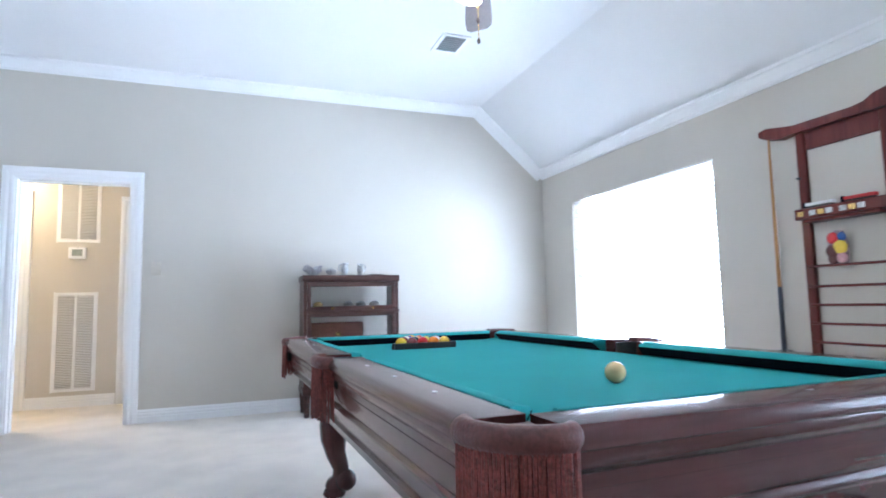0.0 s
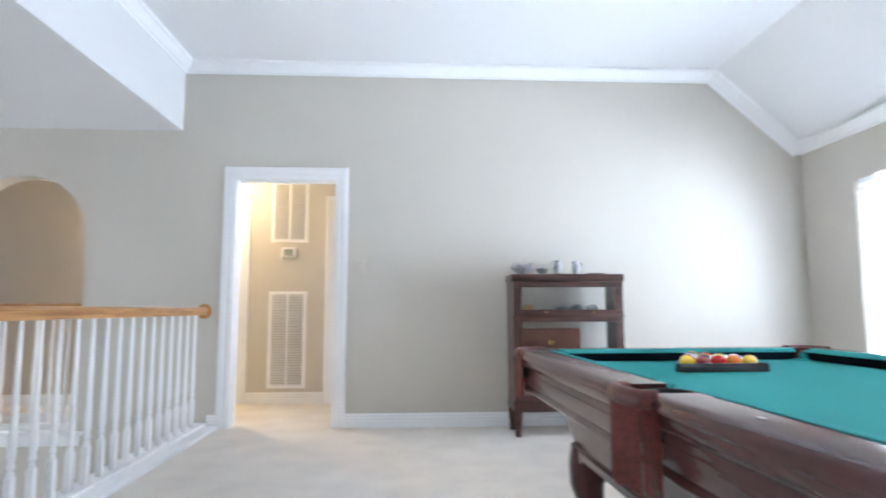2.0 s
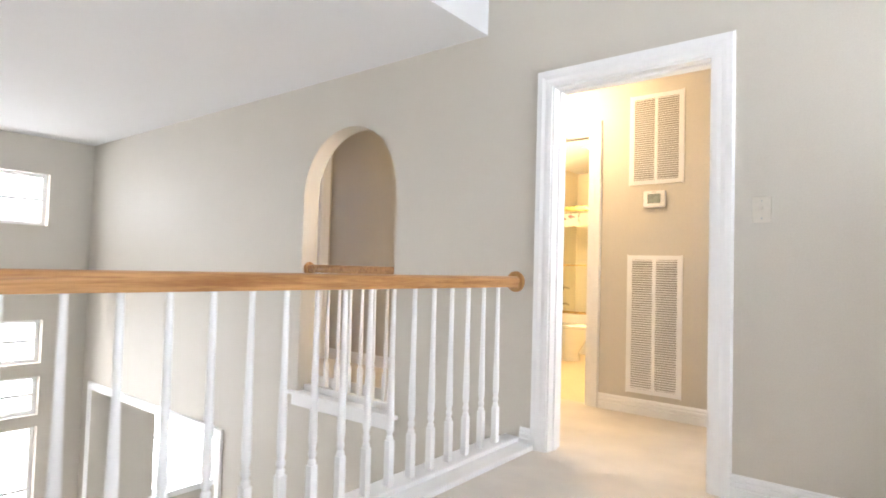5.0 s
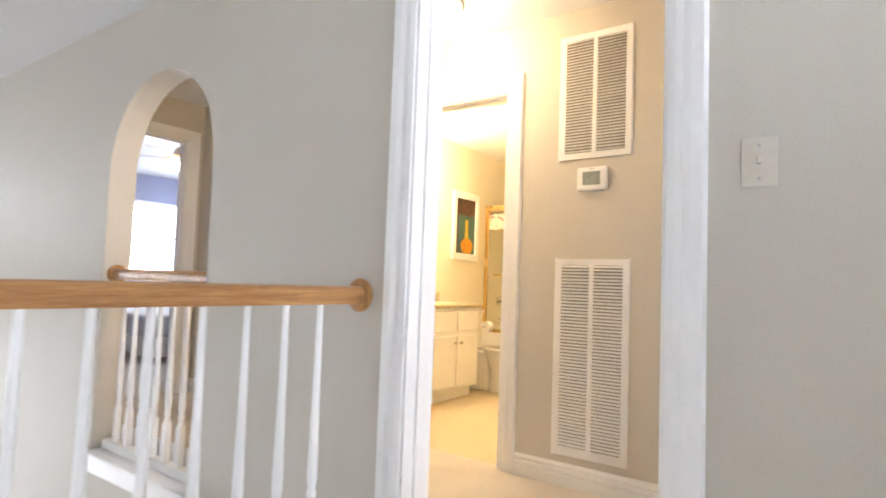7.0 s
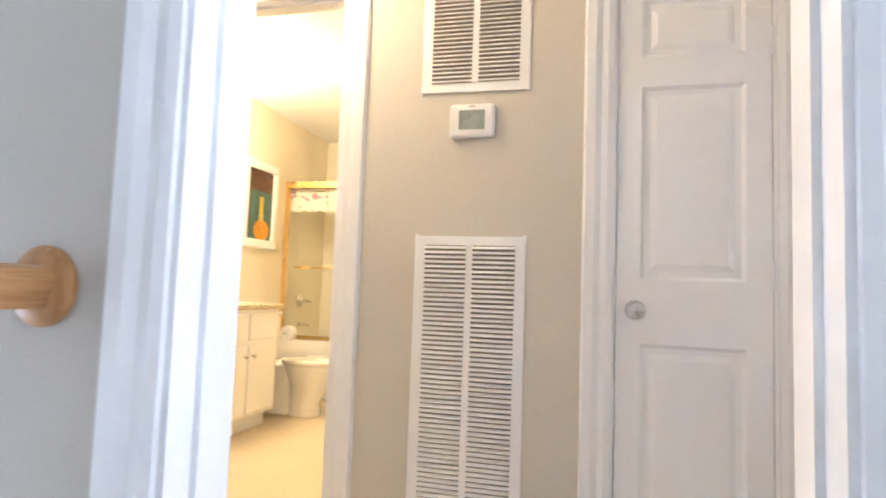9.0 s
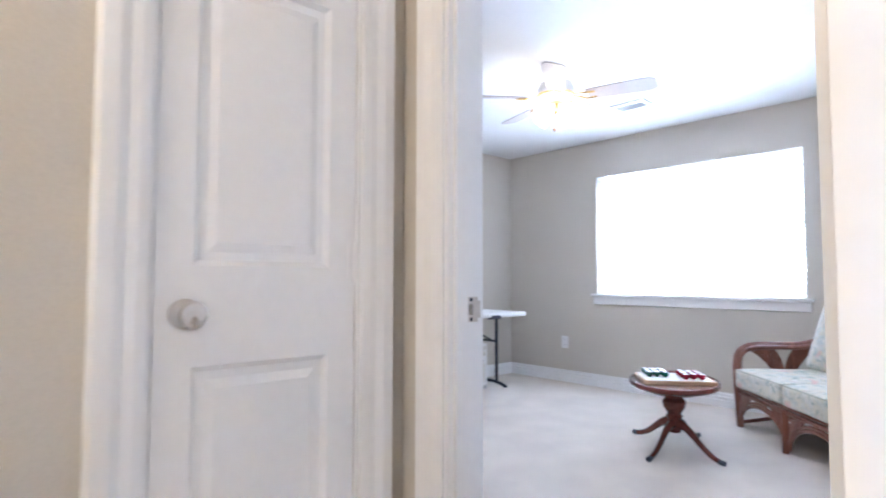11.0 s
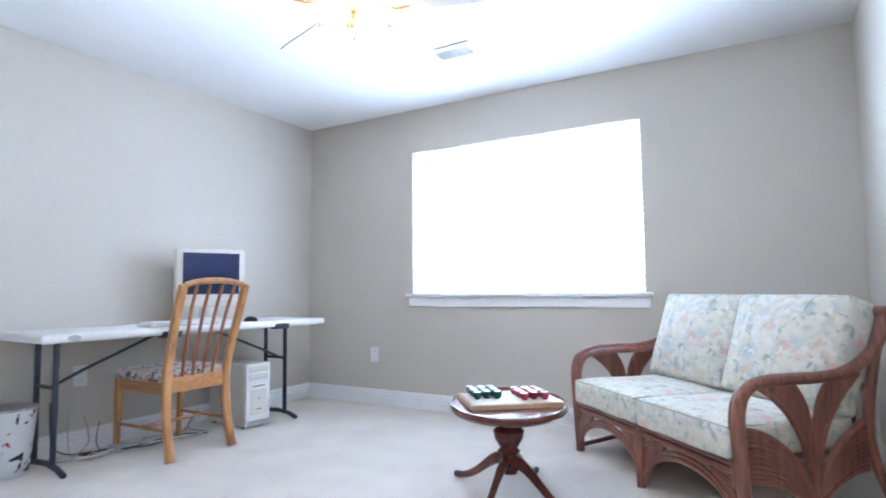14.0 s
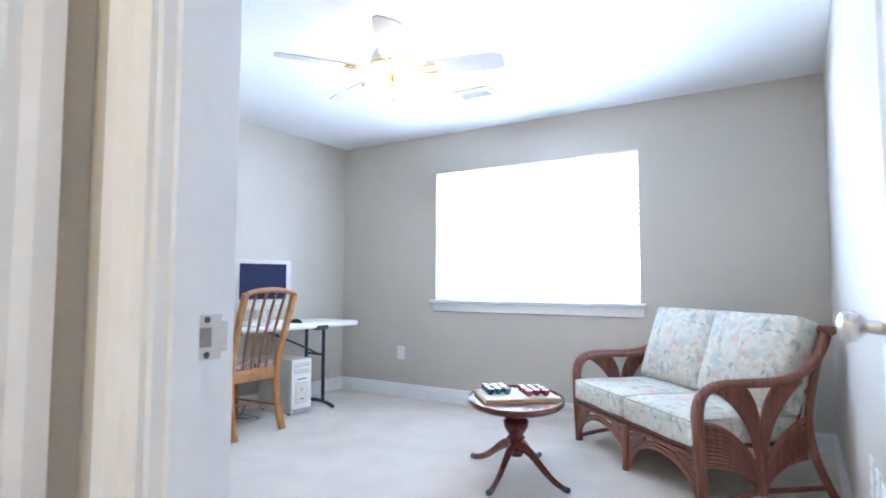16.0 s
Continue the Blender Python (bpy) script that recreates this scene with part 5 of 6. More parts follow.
for y in (1.25, 0.50):
    cue(y, 0.636)
M_RED = mat("red_plastic", (0.55, 0.03, 0.03), 0.4, var=0.05)
M_PINK = mat("pink_plastic", (0.55, 0.30, 0.32), 0.4, var=0.1)
M_YELLOW = mat("yellow_plastic", (0.75, 0.55, 0.05), 0.4, var=0.05)
M_BLUE = mat("blue_plastic", (0.03, 0.10, 0.35), 0.4, var=0.05)
for nm, y, m, lb in (("brush", 0.93, M_WHITEP, "white table brush on the rack shelf"), ("brush", 0.70, M_RED, "red table brush on the rack shelf")):
    b = thing(nm, X_WIN - 0.06, y, 1.50, label=lb, category="brush")
    part("handle", box(bm_new(), -0.02, 0.02, -0.085, 0.085, 0.012, 0.032, 0.006, 2), m, b)
    part("bristles", box(bm_new(), -0.018, 0.018, -0.075, 0.075, 0.0, 0.012), M_BLACK, b)
    part("holder", box(bm_new(), -0.024, 0.026, 0.082, 0.098, 0.0, 0.036, 0.004), M_NAVY, b, "dark end holder")
bag = thing("accessory_bag", X_WIN - 0.05, 0.85, 1.155, label="clear bag of red and yellow accessories", category="bag")
part("backing_card", slab(bm_new(), [(-0.055, 0), (0.055, 0), (0.062, 0.10), (0.045, 0.17), (0.015, 0.195), (-0.03, 0.19), (-0.06, 0.12)], 0.008, Matrix(((0, 0, -1, 0), (1, 0, 0, 0), (0, 1, 0, 0), (0, 0, 0, 1)))),
     mat("mauve_pouch", (0.36, 0.27, 0.30), 0.25, var=0.25, scale=25, fine=60, bump=0.4), bag, "crumpled clear pouch")
for y, z, r, m in ((-0.02, 0.095, 0.042, M_YELLOW), (0.022, 0.15, 0.034, M_RED), (-0.032, 0.155, 0.026, M_BLUE), (0.028, 0.075, 0.038, M_LEATHER), (-0.025, 0.035, 0.032, M_PINK), (0.025, 0.03, 0.03, M_LEATHER)):
    bm = bm_new()
    bmesh.ops.create_uvsphere(bm, u_segments=14, v_segments=8, radius=r)
    bmesh.ops.scale(bm, vec=(0.4, 1, 1), verts=bm.verts)
    part("disc", moved(bm, pose(-0.018, y, z)), m, bag)


# ---------------- office: desk, computer, chair ----------------
DX0, DX1, DY0, DY1, DZ = 1.15, 2.97, 7.66, 8.215, 0.702
desk = thing("folding_table", 0, 0, 0, label="white plastic folding table with dark steel legs", category="table")
desk.matrix_basis = pose(DX1, DY0, 0, 0, 0, -2.5) @ Matrix.Translation((-DX1, -DY0, 0))
part("tabletop", box(bm_new(), DX0, DX1, DY0, DY1, DZ - 0.042, DZ, 0.018, 3), M_WHITEP, desk, "white moulded plastic top")
for x in (1.79, 2.57):
    part("leg_lock", box(bm_new(), x - 0.06, x + 0.06, DY0 - 0.004, DY0 + 0.06, DZ - 0.055, DZ - 0.018, 0.006), M_STEEL, desk)
part("badge", moved(lathe(bm_new(), [(0.03, 0), (0.03, 0.002), (0, 0.002)], seg=18), pose(1.29, DY0 - 0.0005, DZ - 0.021, 90) @ Matrix.Diagonal((1, 0.45, 1, 1))), M_GREYP, desk)
for x, s in ((1.31, 1), (2.79, -1)):
    for y in (DY0 + 0.22, DY1 - 0.13):
        part("leg", sweep(bm_new(), [(x, y, DZ - 0.04), (x, y, 0.04)], 0.0145, 10), M_STEEL, desk)
    part("foot", sweep(bm_new(), [(x, DY0 + 0.10, 0.012), (x, DY0 + 0.17, 0.034), (x, (DY0 + DY1) / 2, 0.046), (x, DY1 - 0.12, 0.034), (x, DY1 - 0.02, 0.012)], 0.015, 8), M_STEEL, desk, "curved T-shaped foot bar")
    part("cross_bar", sweep(bm_new(), [(x, DY0 + 0.22, 0.42), (x, DY1 - 0.13, 0.42)], 0.010, 8), M_STEEL, desk)
    part("brace", sweep(bm_new(), [(x, (DY0 + DY1) / 2, 0.42), (x + s * 0.15, (DY0 + DY1) / 2, 0.49), (x + s * 0.55, (DY0 + DY1) / 2, DZ - 0.05)], 0.009, 8), M_STEEL, desk, "diagonal folding brace")

mon = thing("computer_monitor", 2.26, 8.02, DZ, -24, "beige tube monitor with a dark blue screen", "monitor")
bm = bm_new()
box(bm, -0.215, 0.215, -0.045, 0.03, 0.095, 0.475, 0.016, 2)
part("bezel", bm, M_BEIGEP, mon)
bm = bm_new()
front = [(-0.2, 0.03, 0.11), (0.2, 0.03, 0.11), (0.2, 0.03, 0.46), (-0.2, 0.03, 0.46)]
back = [(-0.13, 0.22, 0.16), (0.13, 0.22, 0.16), (0.13, 0.22, 0.40), (-0.13, 0.22, 0.40)]
fv, bv = [bm.verts.new(v) for v in front], [bm.verts.new(v) for v in back]
for i in range(4):
    bm.faces.new((fv[i], fv[(i + 1) % 4], bv[(i + 1) % 4], bv[i]))
bm.faces.new(bv)
part("rear_case", bm, M_BEIGEP, mon, smooth=0)
part("screen", box(bm_new(), -0.175, 0.175, -0.048, -0.044, 0.18, 0.448, 0.0015), M_SCREEN, mon, "dark blue glass screen")
part("chin", box(bm_new(), -0.19, 0.19, -0.049, -0.044, 0.11, 0.15, 0.002), M_BEIGEP, mon)
for i in range(4):
    part("button", box(bm_new(), 0.02 + 0.03 * i, 0.04 + 0.03 * i, -0.052, -0.048, 0.127, 0.133), M_GREYP, mon, smooth=0)
part("stand", lathe(bm_new(), [(0, 0), (0.13, 0), (0.125, 0.012), (0.06, 0.03), (0.05, 0.105), (0, 0.105)], 0, 0.06, 0, 24), M_BEIGEP, mon)

kb = thing("keyboard", 1.94, 7.86, DZ, -2, "beige computer keyboard on the table", "keyboard")
part("case", box(bm_new(), -0.22, 0.22, -0.07, 0.07, 0, 0.02, 0.005), M_BEIGEP, kb)
key = None
for r in range(5):
    for c in range(14):
        x, y = -0.195 + 0.03 * c, -0.052 + 0.025 * r
        if key is None:
            key = part("key", box(bm_new(), -0.0125, 0.0125, -0.0105, 0.0105, 0, 0.008, 0.002), M_WHITEP, kb)
            key.location = (x, y, 0.02)
        else:
            again(key, "key", x, y, 0.02)
ms = thing("mouse", 2.41, 7.80, DZ, 20, "black computer mouse on the table", "mouse")
bm = bm_new()
bmesh.ops.create_uvsphere(bm, u_segments=16, v_segments=10, radius=0.05)
for v in bm.verts:
    v.co = Vector((v.co.x * 0.6, v.co.y, max(0, v.co.z) * 0.65))
part("body", bm, M_BLACK, ms)
part("wheel", sweep(bm_new(), [(-0.004, 0.025, 0.029), (0.004, 0.025, 0.029)], 0.006, 10), M_GREYP, ms)

pc = thing("computer_tower", 2.515, 8.03, 0, -5, "beige desktop computer tower on the carpet", "computer")
part("case", box(bm_new(), -0.095, 0.095, -0.19, 0.20, 0.012, 0.42, 0.004), M_BEIGEP, pc)
part("front_panel", box(bm_new(), -0.095, 0.095, -0.215, -0.19, 0.012, 0.42, 0.01, 2), M_WHITEP, pc)
for z0, z1 in ((0.362, 0.402), (0.312, 0.352)):
    d = part("drive_bay", box(bm_new(), -0.075, 0.075, -0.219, -0.214, z0, z1, 0.002), M_BEIGEP, pc)
    part("tray_slot", box(bm_new(), -0.068, 0.068, -0.2205, -0.2188, z0 + 0.012, z0 + 0.015), M_GREYP, d, smooth=0)
part("floppy_slot", box(bm_new(), -0.045, 0.045, -0.2205, -0.214, 0.268, 0.274), M_BLACK, pc, "dark floppy drive slot", smooth=0)
part("inset_panel", box(bm_new(), -0.06, 0.06, -0.2185, -0.214, 0.085, 0.25, 0.003), M_BEIGEP, pc)
part("power_button", moved(lathe(bm_new(), [(0.009, 0), (0.009, 0.005), (0, 0.006)], seg=12), pose(0.0, -0.2185, 0.19, 90)), M_GREYP, pc)
part("badge", box(bm_new(), -0.02, 0.02, -0.2195, -0.2183, 0.118, 0.124), M_BLACK, pc, smooth=0)
part("base_strip", box(bm_new(), -0.085, 0.085, -0.2185, -0.214, 0.02, 0.05, 0.004), M_GREYP, pc)
for x in (-0.07, 0.07):
    for y in (-0.16, 0.16):
        part("foot", box(bm_new(), x - 0.012, x + 0.012, y - 0.012, y + 0.012, 0, 0.013), M_BLACK, pc, smooth=0)


M_SPINDLE = wood("russet_oak_spindle", (0.22, 0.085, 0.04), (0.38, 0.17, 0.08), 0.35, 0.25, 2)


def spindle_chair(x, y, rz):
    """An oak chair with a bowed spindle back and a padded seat; local y points to the front."""
    c = thing("chair", x, y, 0, rz, "oak spindle-back chair with a dark floral padded seat", "chair")
    for sx in (-1, 1):
        pts = bez((sx * 0.20, -0.26, 0), (sx * 0.19, -0.20, 0.2), (sx * 0.19, -0.19, 0.4), (sx * 0.195, -0.215, 0.5), 8) + bez((sx * 0.195, -0.215, 0.5), (sx * 0.20, -0.25, 0.65), (sx * 0.21, -0.30, 0.8), (sx * 0.205, -0.345, 0.95), 10)[1:]
        part("back_post", sweep(bm_new(), pts, [0.023] * 9 + [0.022] * 10, 8, flat=(0.95, 1.25)), M_OAKZ, c)
        part("front_leg", sweep(bm_new(), [(sx * 0.20, 0.21, 0.42), (sx * 0.20, 0.212, 0.3), (sx * 0.198, 0.225, 0)], [0.026, 0.023, 0.017], 8), M_OAKZ, c)
        part("side_rail", box(bm_new(), sx * 0.20 - 0.011, sx * 0.20 + 0.011, -0.19, 0.20, 0.355, 0.415, 0.004), M_OAK, c)
        part("stretcher", sweep(bm_new(), [(sx * 0.197, -0.22, 0.16), (sx * 0.198, 0.215, 0.16)], 0.0095, 8), M_OAK, c)
    for yy, z0, z1 in ((0.205, 0.355, 0.415), (-0.20, 0.355, 0.44)):
        part("seat_rail", box(bm_new(), -0.19, 0.19, yy - 0.011, yy + 0.011, z0, z1, 0.004), M_OAK, c)
    part("cross_stretcher", sweep(bm_new(), [(-0.198, 0.0, 0.16), (0.198, 0.0, 0.16)], 0.0095, 8), M_OAK, c)
    part("seat_pad", box(bm_new(), -0.225, 0.225, -0.185, 0.235, 0.415, 0.475, 0.028, 3), M_SEATCLOTH, c, "dark floral padded seat")
    crest = [(-0.200, -0.343, 0.945), (-0.15, -0.350, 0.962), (-0.075, -0.357, 0.972), (0, -0.360, 0.975), (0.075, -0.357, 0.972), (0.15, -0.350, 0.962), (0.200, -0.343, 0.945)]
    part("crest_rail", sweep(bm_new(), crest, [0.025, 0.027, 0.029, 0.03, 0.029, 0.027, 0.025], 8, flat=(0.6, 1.15), up=(0, 1, 0)), M_OAK, c)
    for i in range(4):
        f = (i - 1.5) / 1.5
        part("spindle", sweep(bm_new(), [(f * 0.095, -0.20, 0.43), (f * 0.10, -0.213, 0.50), (f * 0.10, -0.22, 0.53), (f * 0.105, -0.235, 0.6), (f * 0.12, -0.30, 0.82), (f * 0.125, -0.352, 0.96)],
             [0.008, 0.0085, 0.012, 0.0085, 0.010, 0.008], 8), M_SPINDLE, c)
    return c


spindle_chair(1.915, 7.865, 1).scale = (1, 1, 0.985)

# waste bin and cables
wb = thing("waste_bin", 1.20, 8.15, 0, label="white waste bin printed with sport figures", category="waste bin")
part("body", lathe(bm_new(), [(0, 0.004), (0.095, 0), (0.098, 0.004), (0.125, 0.325), (0.122, 0.325), (0.094, 0.012), (0, 0.012)], seg=32), M_BIN, wb, "white printed side with black and red figures")
part("rim", lathe(bm_new(), [(0.123, 0.322), (0.128, 0.322), (0.128, 0.333), (0.123, 0.333)], seg=32), M_SILVER, wb, "bare metal rim")
cb = thing("power_cables", 0, 0, 0, label="tangle of grey and black cables on the carpet", category="cables")
random.seed(5)
for i, (m, r) in enumerate(((M_BLACK, 0.004), (M_GREYP, 0.003), (M_GREYP, 0.004), (M_BLACK, 0.003), (M_WHITEP, 0.003))):
    pts = [Vector((1.45 + 0.09 * i, 8.27, 0.3 - 0.05 * i))]
    pts += [Vector((1.45 + 0.09 * i + random.uniform(-0.06, 0.06), 8.24, 0.05)), Vector((1.55 + random.uniform(-0.1, 0.1), 8.12, 0.008))]
    for k in range(5):
        pts.append(Vector((1.5 + 0.16 * k + random.uniform(-0.12, 0.12), 8.08 + random.uniform(-0.12, 0.10), 0.006 + 0.004 * i)))
    pts += [Vector((2.2, 8.13, 0.03)), Vector((2.33, 8.2, 0.12))]
    smooth_pts = []
    for a, b, c2, d in zip([pts[0]] + pts[:-2], pts[:-1], pts[1:], pts[2:] + [pts[-1]]):
        for q in range(6):
            u = q / 6
            smooth_pts.append(0.5 * ((2 * b) + (c2 - a) * u + (2 * a - 5 * b + 4 * c2 - d) * u * u + (3 * b - a - 3 * c2 + d) * u ** 3))
    part("cable", sweep(bm_new(), [Vector((p.x, min(p.y, 8.285), max(p.z, r))) for p in smooth_pts], r, 6), m, cb)
ad = thing("power_adapter", 1.72, 8.08, 0, 25, "grey power adapter among the cables", "adapter")
part("body", box(bm_new(), -0.04, 0.04, -0.03, 0.03, 0, 0.045, 0.008, 2), M_GREYP, ad)
part("plug", box(bm_new(), 0.04, 0.06, -0.008, 0.008, 0.014, 0.03, 0.003), M_BLACK, ad)

# low bookcase beside the office door
lb = thing("tall_bookcase", 0, 0, 0, label="red-brown wooden bookcase against the office wall", category="bookcase")
for y in (5.947, 6.767):
    part("side", box(bm_new(), -0.08, 0.24, y, y + 0.02, 0, 1.39, 0.002), M_REDBROWN, lb)
for z in (0.06, 0.39, 0.72, 1.05, 1.37):
    part("shelf", box(bm_new(), -0.08, 0.235, 5.967, 6.767, z, z + 0.02, 0.002), M_REDBROWN, lb)
part("back", box(bm_new(), -0.084, -0.078, 5.967, 6.767, 0.05, 1.39), M_REDBROWN, lb, smooth=0)
bm = box(bm_new(), -0.08, 0.25, 5.937, 6.797, 1.39, 1.405, 0.003)
box(bm, -0.08, 0.262, 5.925, 6.809, 1.405, 1.43, 0.006, 2)
part("cornice", bm, M_REDBROWN, lb)


# ---------------- settee ----------------
def ribbed_panel(X, edge_a, edge_b, ribs, thick=0.011):
    """A leaf of rattan canes laid side by side between two curved edges, on a thin backing."""
    bm = bm_new()
    a, b = [Vector((X, *p)) for p in edge_a], [Vector((X, *p)) for p in edge_b]
    n = len(a)
    for r in range(ribs):
        f = (r + 0.5) / ribs
        pts = [p * (1 - f) + q * f for p, q in zip(a, b)]
        rad = [max(0.0035, 0.54 * (q - p).length / ribs) for p, q in zip(a, b)]
        sweep(bm, pts, rad, 6, flat=(1, 1), up=(1, 0, 0))
    for s in (-1, 1):
        va, vb = [bm.verts.new(p + Vector((s * 0.003, 0, 0))) for p in a], [bm.verts.new(q + Vector((s * 0.003, 0, 0))) for q in b]
        for i in range(n - 1):
            bm.faces.new((va[i], va[i + 1], vb[i + 1], vb[i]) if s > 0 else (va[i], vb[i], vb[i + 1], va[i + 1]))
    sweep(bm, a, thick, 8, up=(1, 0, 0))
    sweep(bm, b, thick * 0.8, 8, up=(1, 0, 0))
    return bm


def curve2(p0, p1, p2, p3, n=12):
    return [(v.x, v.y) for v in bez((*p0, 0), (*p1, 0), (*p2, 0), (*p3, 0), n)]


def cushion(w, d, h, round_, crown):
    """A boxed cushion: soft edges, crowned top and bottom, slight unevenness."""
    bm = box(bm_new(), -w / 2, w / 2, -d / 2, d / 2, 0, h, round_, 4)
    bmesh.ops.subdivide_edges(bm, edges=[e for e in bm.edges if e.calc_length() > 0.1], cuts=7, use_grid_fill=True)
    for v in bm.verts:
        b = max(0, 1 - (2 * v.co.x / w) ** 2) * max(0, 1 - (2 * v.co.y / d) ** 2)
        v.co.z += (crown if v.co.z > h / 2 else -0.2 * crown) * b + 0.0035 * math.sin(21 * v.co.x + 3) * math.sin(17 * v.co.y + 1)
    return bm


def settee(x, y, rz):
    """A two-seat rattan settee. Local x along its length, y from front to back."""
    s = thing("rattan_settee", x, y, 0, rz, "brown rattan two-seat settee with palm-leaf arms and floral cushions", "settee")
    s.scale = (1, 1.04, 1)
    HW, D = 0.60, 0.66
    R = 0.019
    ZA, ZB = 0.555, 0.785
    for sx in (-1, 1):
        X = sx * HW
        arm = bez((X, 0.01, 0), (X, 0.0, 0.2), (X, -0.01, 0.30), (X, -0.01, 0.41), 8) + bez((X, -0.01, 0.41), (X, -0.01, 0.53), (X, 0.04, ZA - 0.005), (X, 0.14, ZA), 8)[1:]
        arm += bez((X, 0.14, ZA), (X, 0.34, ZA + 0.003), (X, 0.46, ZA - 0.02), (X, 0.575, 0.625), 10)[1:] + bez((X, 0.575, 0.625), (X, 0.63, 0.67), (X, 0.655, 0.72), (X, 0.675, ZB), 6)[1:]
        a = part("arm_frame", sweep(bm_new(), arm, R * 1.2, 10, up=(1, 0, 0)), M_RATTAN, s, "bent rattan front leg and arm")
        inner = [p + Vector((sx * -0.032, 0.004, -0.012)) for p in arm[3:]]
        part("arm_lining", sweep(bm_new(), inner, R * 0.85, 8, up=(1, 0, 0)), M_RATTAN, a)
        part("back_leg", sweep(bm_new(), bez((X, D + 0.03, 0), (X, D - 0.06, 0.15), (X, D - 0.12, 0.28), (X, D - 0.10, 0.42), 8) + bez((X, D - 0.10, 0.42), (X, D - 0.08, 0.56), (X, D - 0.03, 0.70), (X, D, ZB - 0.01), 6)[1:], R, 10, up=(1, 0, 0)), M_RATTAN, s)
        part("back_knuckle", sweep(bm_new(), [(X - 0.045, 0.665, ZB + 0.005), (X + 0.04, 0.665, ZB + 0.005)], 0.022, 12), M_RATTAN, s)
        # palm leaves: two upright in the arm, two spread low between the legs, all from one stem
        root = (0.30, 0.085)
        upright = ((curve2((0.285, 0.20), (0.27, 0.36), (0.19, 0.47), (0.07, ZA - 0.02)), curve2((0.297, 0.22), (0.30, 0.38), (0.29, 0.46), (0.225, ZA - 0.02))),
                   (curve2((0.315, 0.20), (0.33, 0.36), (0.41, 0.47), (0.52, ZA + 0.005)), curve2((0.303, 0.22), (0.30, 0.38), (0.31, 0.46), (0.375, ZA - 0.02))))
        spread = ((curve2((0.29, 0.13), (0.245, 0.27), (0.13, 0.375), (0.0, 0.385)), curve2((0.29, 0.07), (0.25, 0.15), (0.13, 0.205), (0.0, 0.20))),
                  (curve2((0.31, 0.13), (0.355, 0.27), (0.46, 0.36), (0.555, 0.385)), curve2((0.31, 0.07), (0.35, 0.15), (0.46, 0.205), (0.545, 0.205))))
        for ea, eb in upright:
            part("leaf_panel", ribbed_panel(X, ea, eb, 8), M_RATTAN, s, "ribbed upright palm-leaf panel")
        for ea, eb in spread:
            part("leaf_panel", ribbed_panel(X, ea, eb, 10, 0.013), M_RATTAN, s, "ribbed spreading palm-leaf panel")
        part("leaf_stem", sweep(bm_new(), [(X, root[0], 0.055), (X, root[0], 0.20), (X, root[0], 0.34)], [0.021, 0.018, 0.010], 8), M_RATTAN, s)
        for q in ((X, 0.01, 0.03), (X, D, 0.06)):
            part("stretcher", sweep(bm_new(), [q, (X, root[0], 0.07)], 0.013, 8, up=(1, 0, 0)), M_RATTAN, s)
    for yy, zz, r in ((0.0, 0.268, 0.95), (0.0, 0.232, 0.75), (D - 0.12, 0.268, 0.9)):
        part("seat_rail", sweep(bm_new(), [(-HW, yy, zz), (HW, yy, zz)], R * r, 10), M_RATTAN, s)
    part("back_rail", sweep(bm_new(), [(-HW, 0.665, ZB), (HW, 0.665, ZB)], R, 10), M_RATTAN, s)
    part("back_rail", sweep(bm_new(), [(-HW, D - 0.075, 0.50), (HW, D - 0.075, 0.50)], R * 0.8, 10), M_RATTAN, s)
    for i in range(9):
        xx = -HW + 2 * HW / 9 * (i + 0.5)
        part("back_spindle", sweep(bm_new(), [(xx, D - 0.12, 0.27), (xx, 0.665, ZB)], 0.008, 6), M_RATTAN, s)
    part("seat_deck", box(bm_new(), -HW + 0.02, HW - 0.02, 0.01, D - 0.10, 0.262, 0.272), M_RATTAN, s, smooth=0)
    part("centre_leg", sweep(bm_new(), [(0, -0.012, 0), (0, -0.012, 0.25)], R, 10), M_RATTAN, s)
    part("rear_centre_leg", sweep(bm_new(), [(0, D - 0.10, 0), (0, D - 0.12, 0.27)], R, 10), M_RATTAN, s)
    for c in (-HW / 2, HW / 2):
        half = HW / 2 - 0.018
        edge = [(c + half * math.cos(q), 0.0, 0.02 + 0.17 * math.sin(q)) for q in (math.pi - math.pi * i / 20 for i in range(21))]
        part("arch", sweep(bm_new(), edge, 0.0125, 8, up=(0, 1, 0)), M_RATTAN, s, "bent rattan arch under the seat")
        part("arch", sweep(bm_new(), [(px, -0.004, pz + 0.022) for px, py, pz in edge[2:-2]], 0.009, 8, up=(0, 1, 0)), M_RATTAN, s, "bent rattan arch under the seat")
        for sgn in (-1, 1):
            for k in range(6):
                f = k / 5
                pts = [(c + sgn * half, 0, 0.07 + 0.15 * f), (c + sgn * (half - 0.035 - 0.02 * f), 0, 0.145 + 0.085 * f), (c + sgn * (half - 0.13 - 0.03 * f), 0, 0.20 + 0.027 * f)]
                part("spandrel_rib", sweep(bm_new(), pts, 0.0085, 6, up=(0, 1, 0)), M_RATTAN, s)
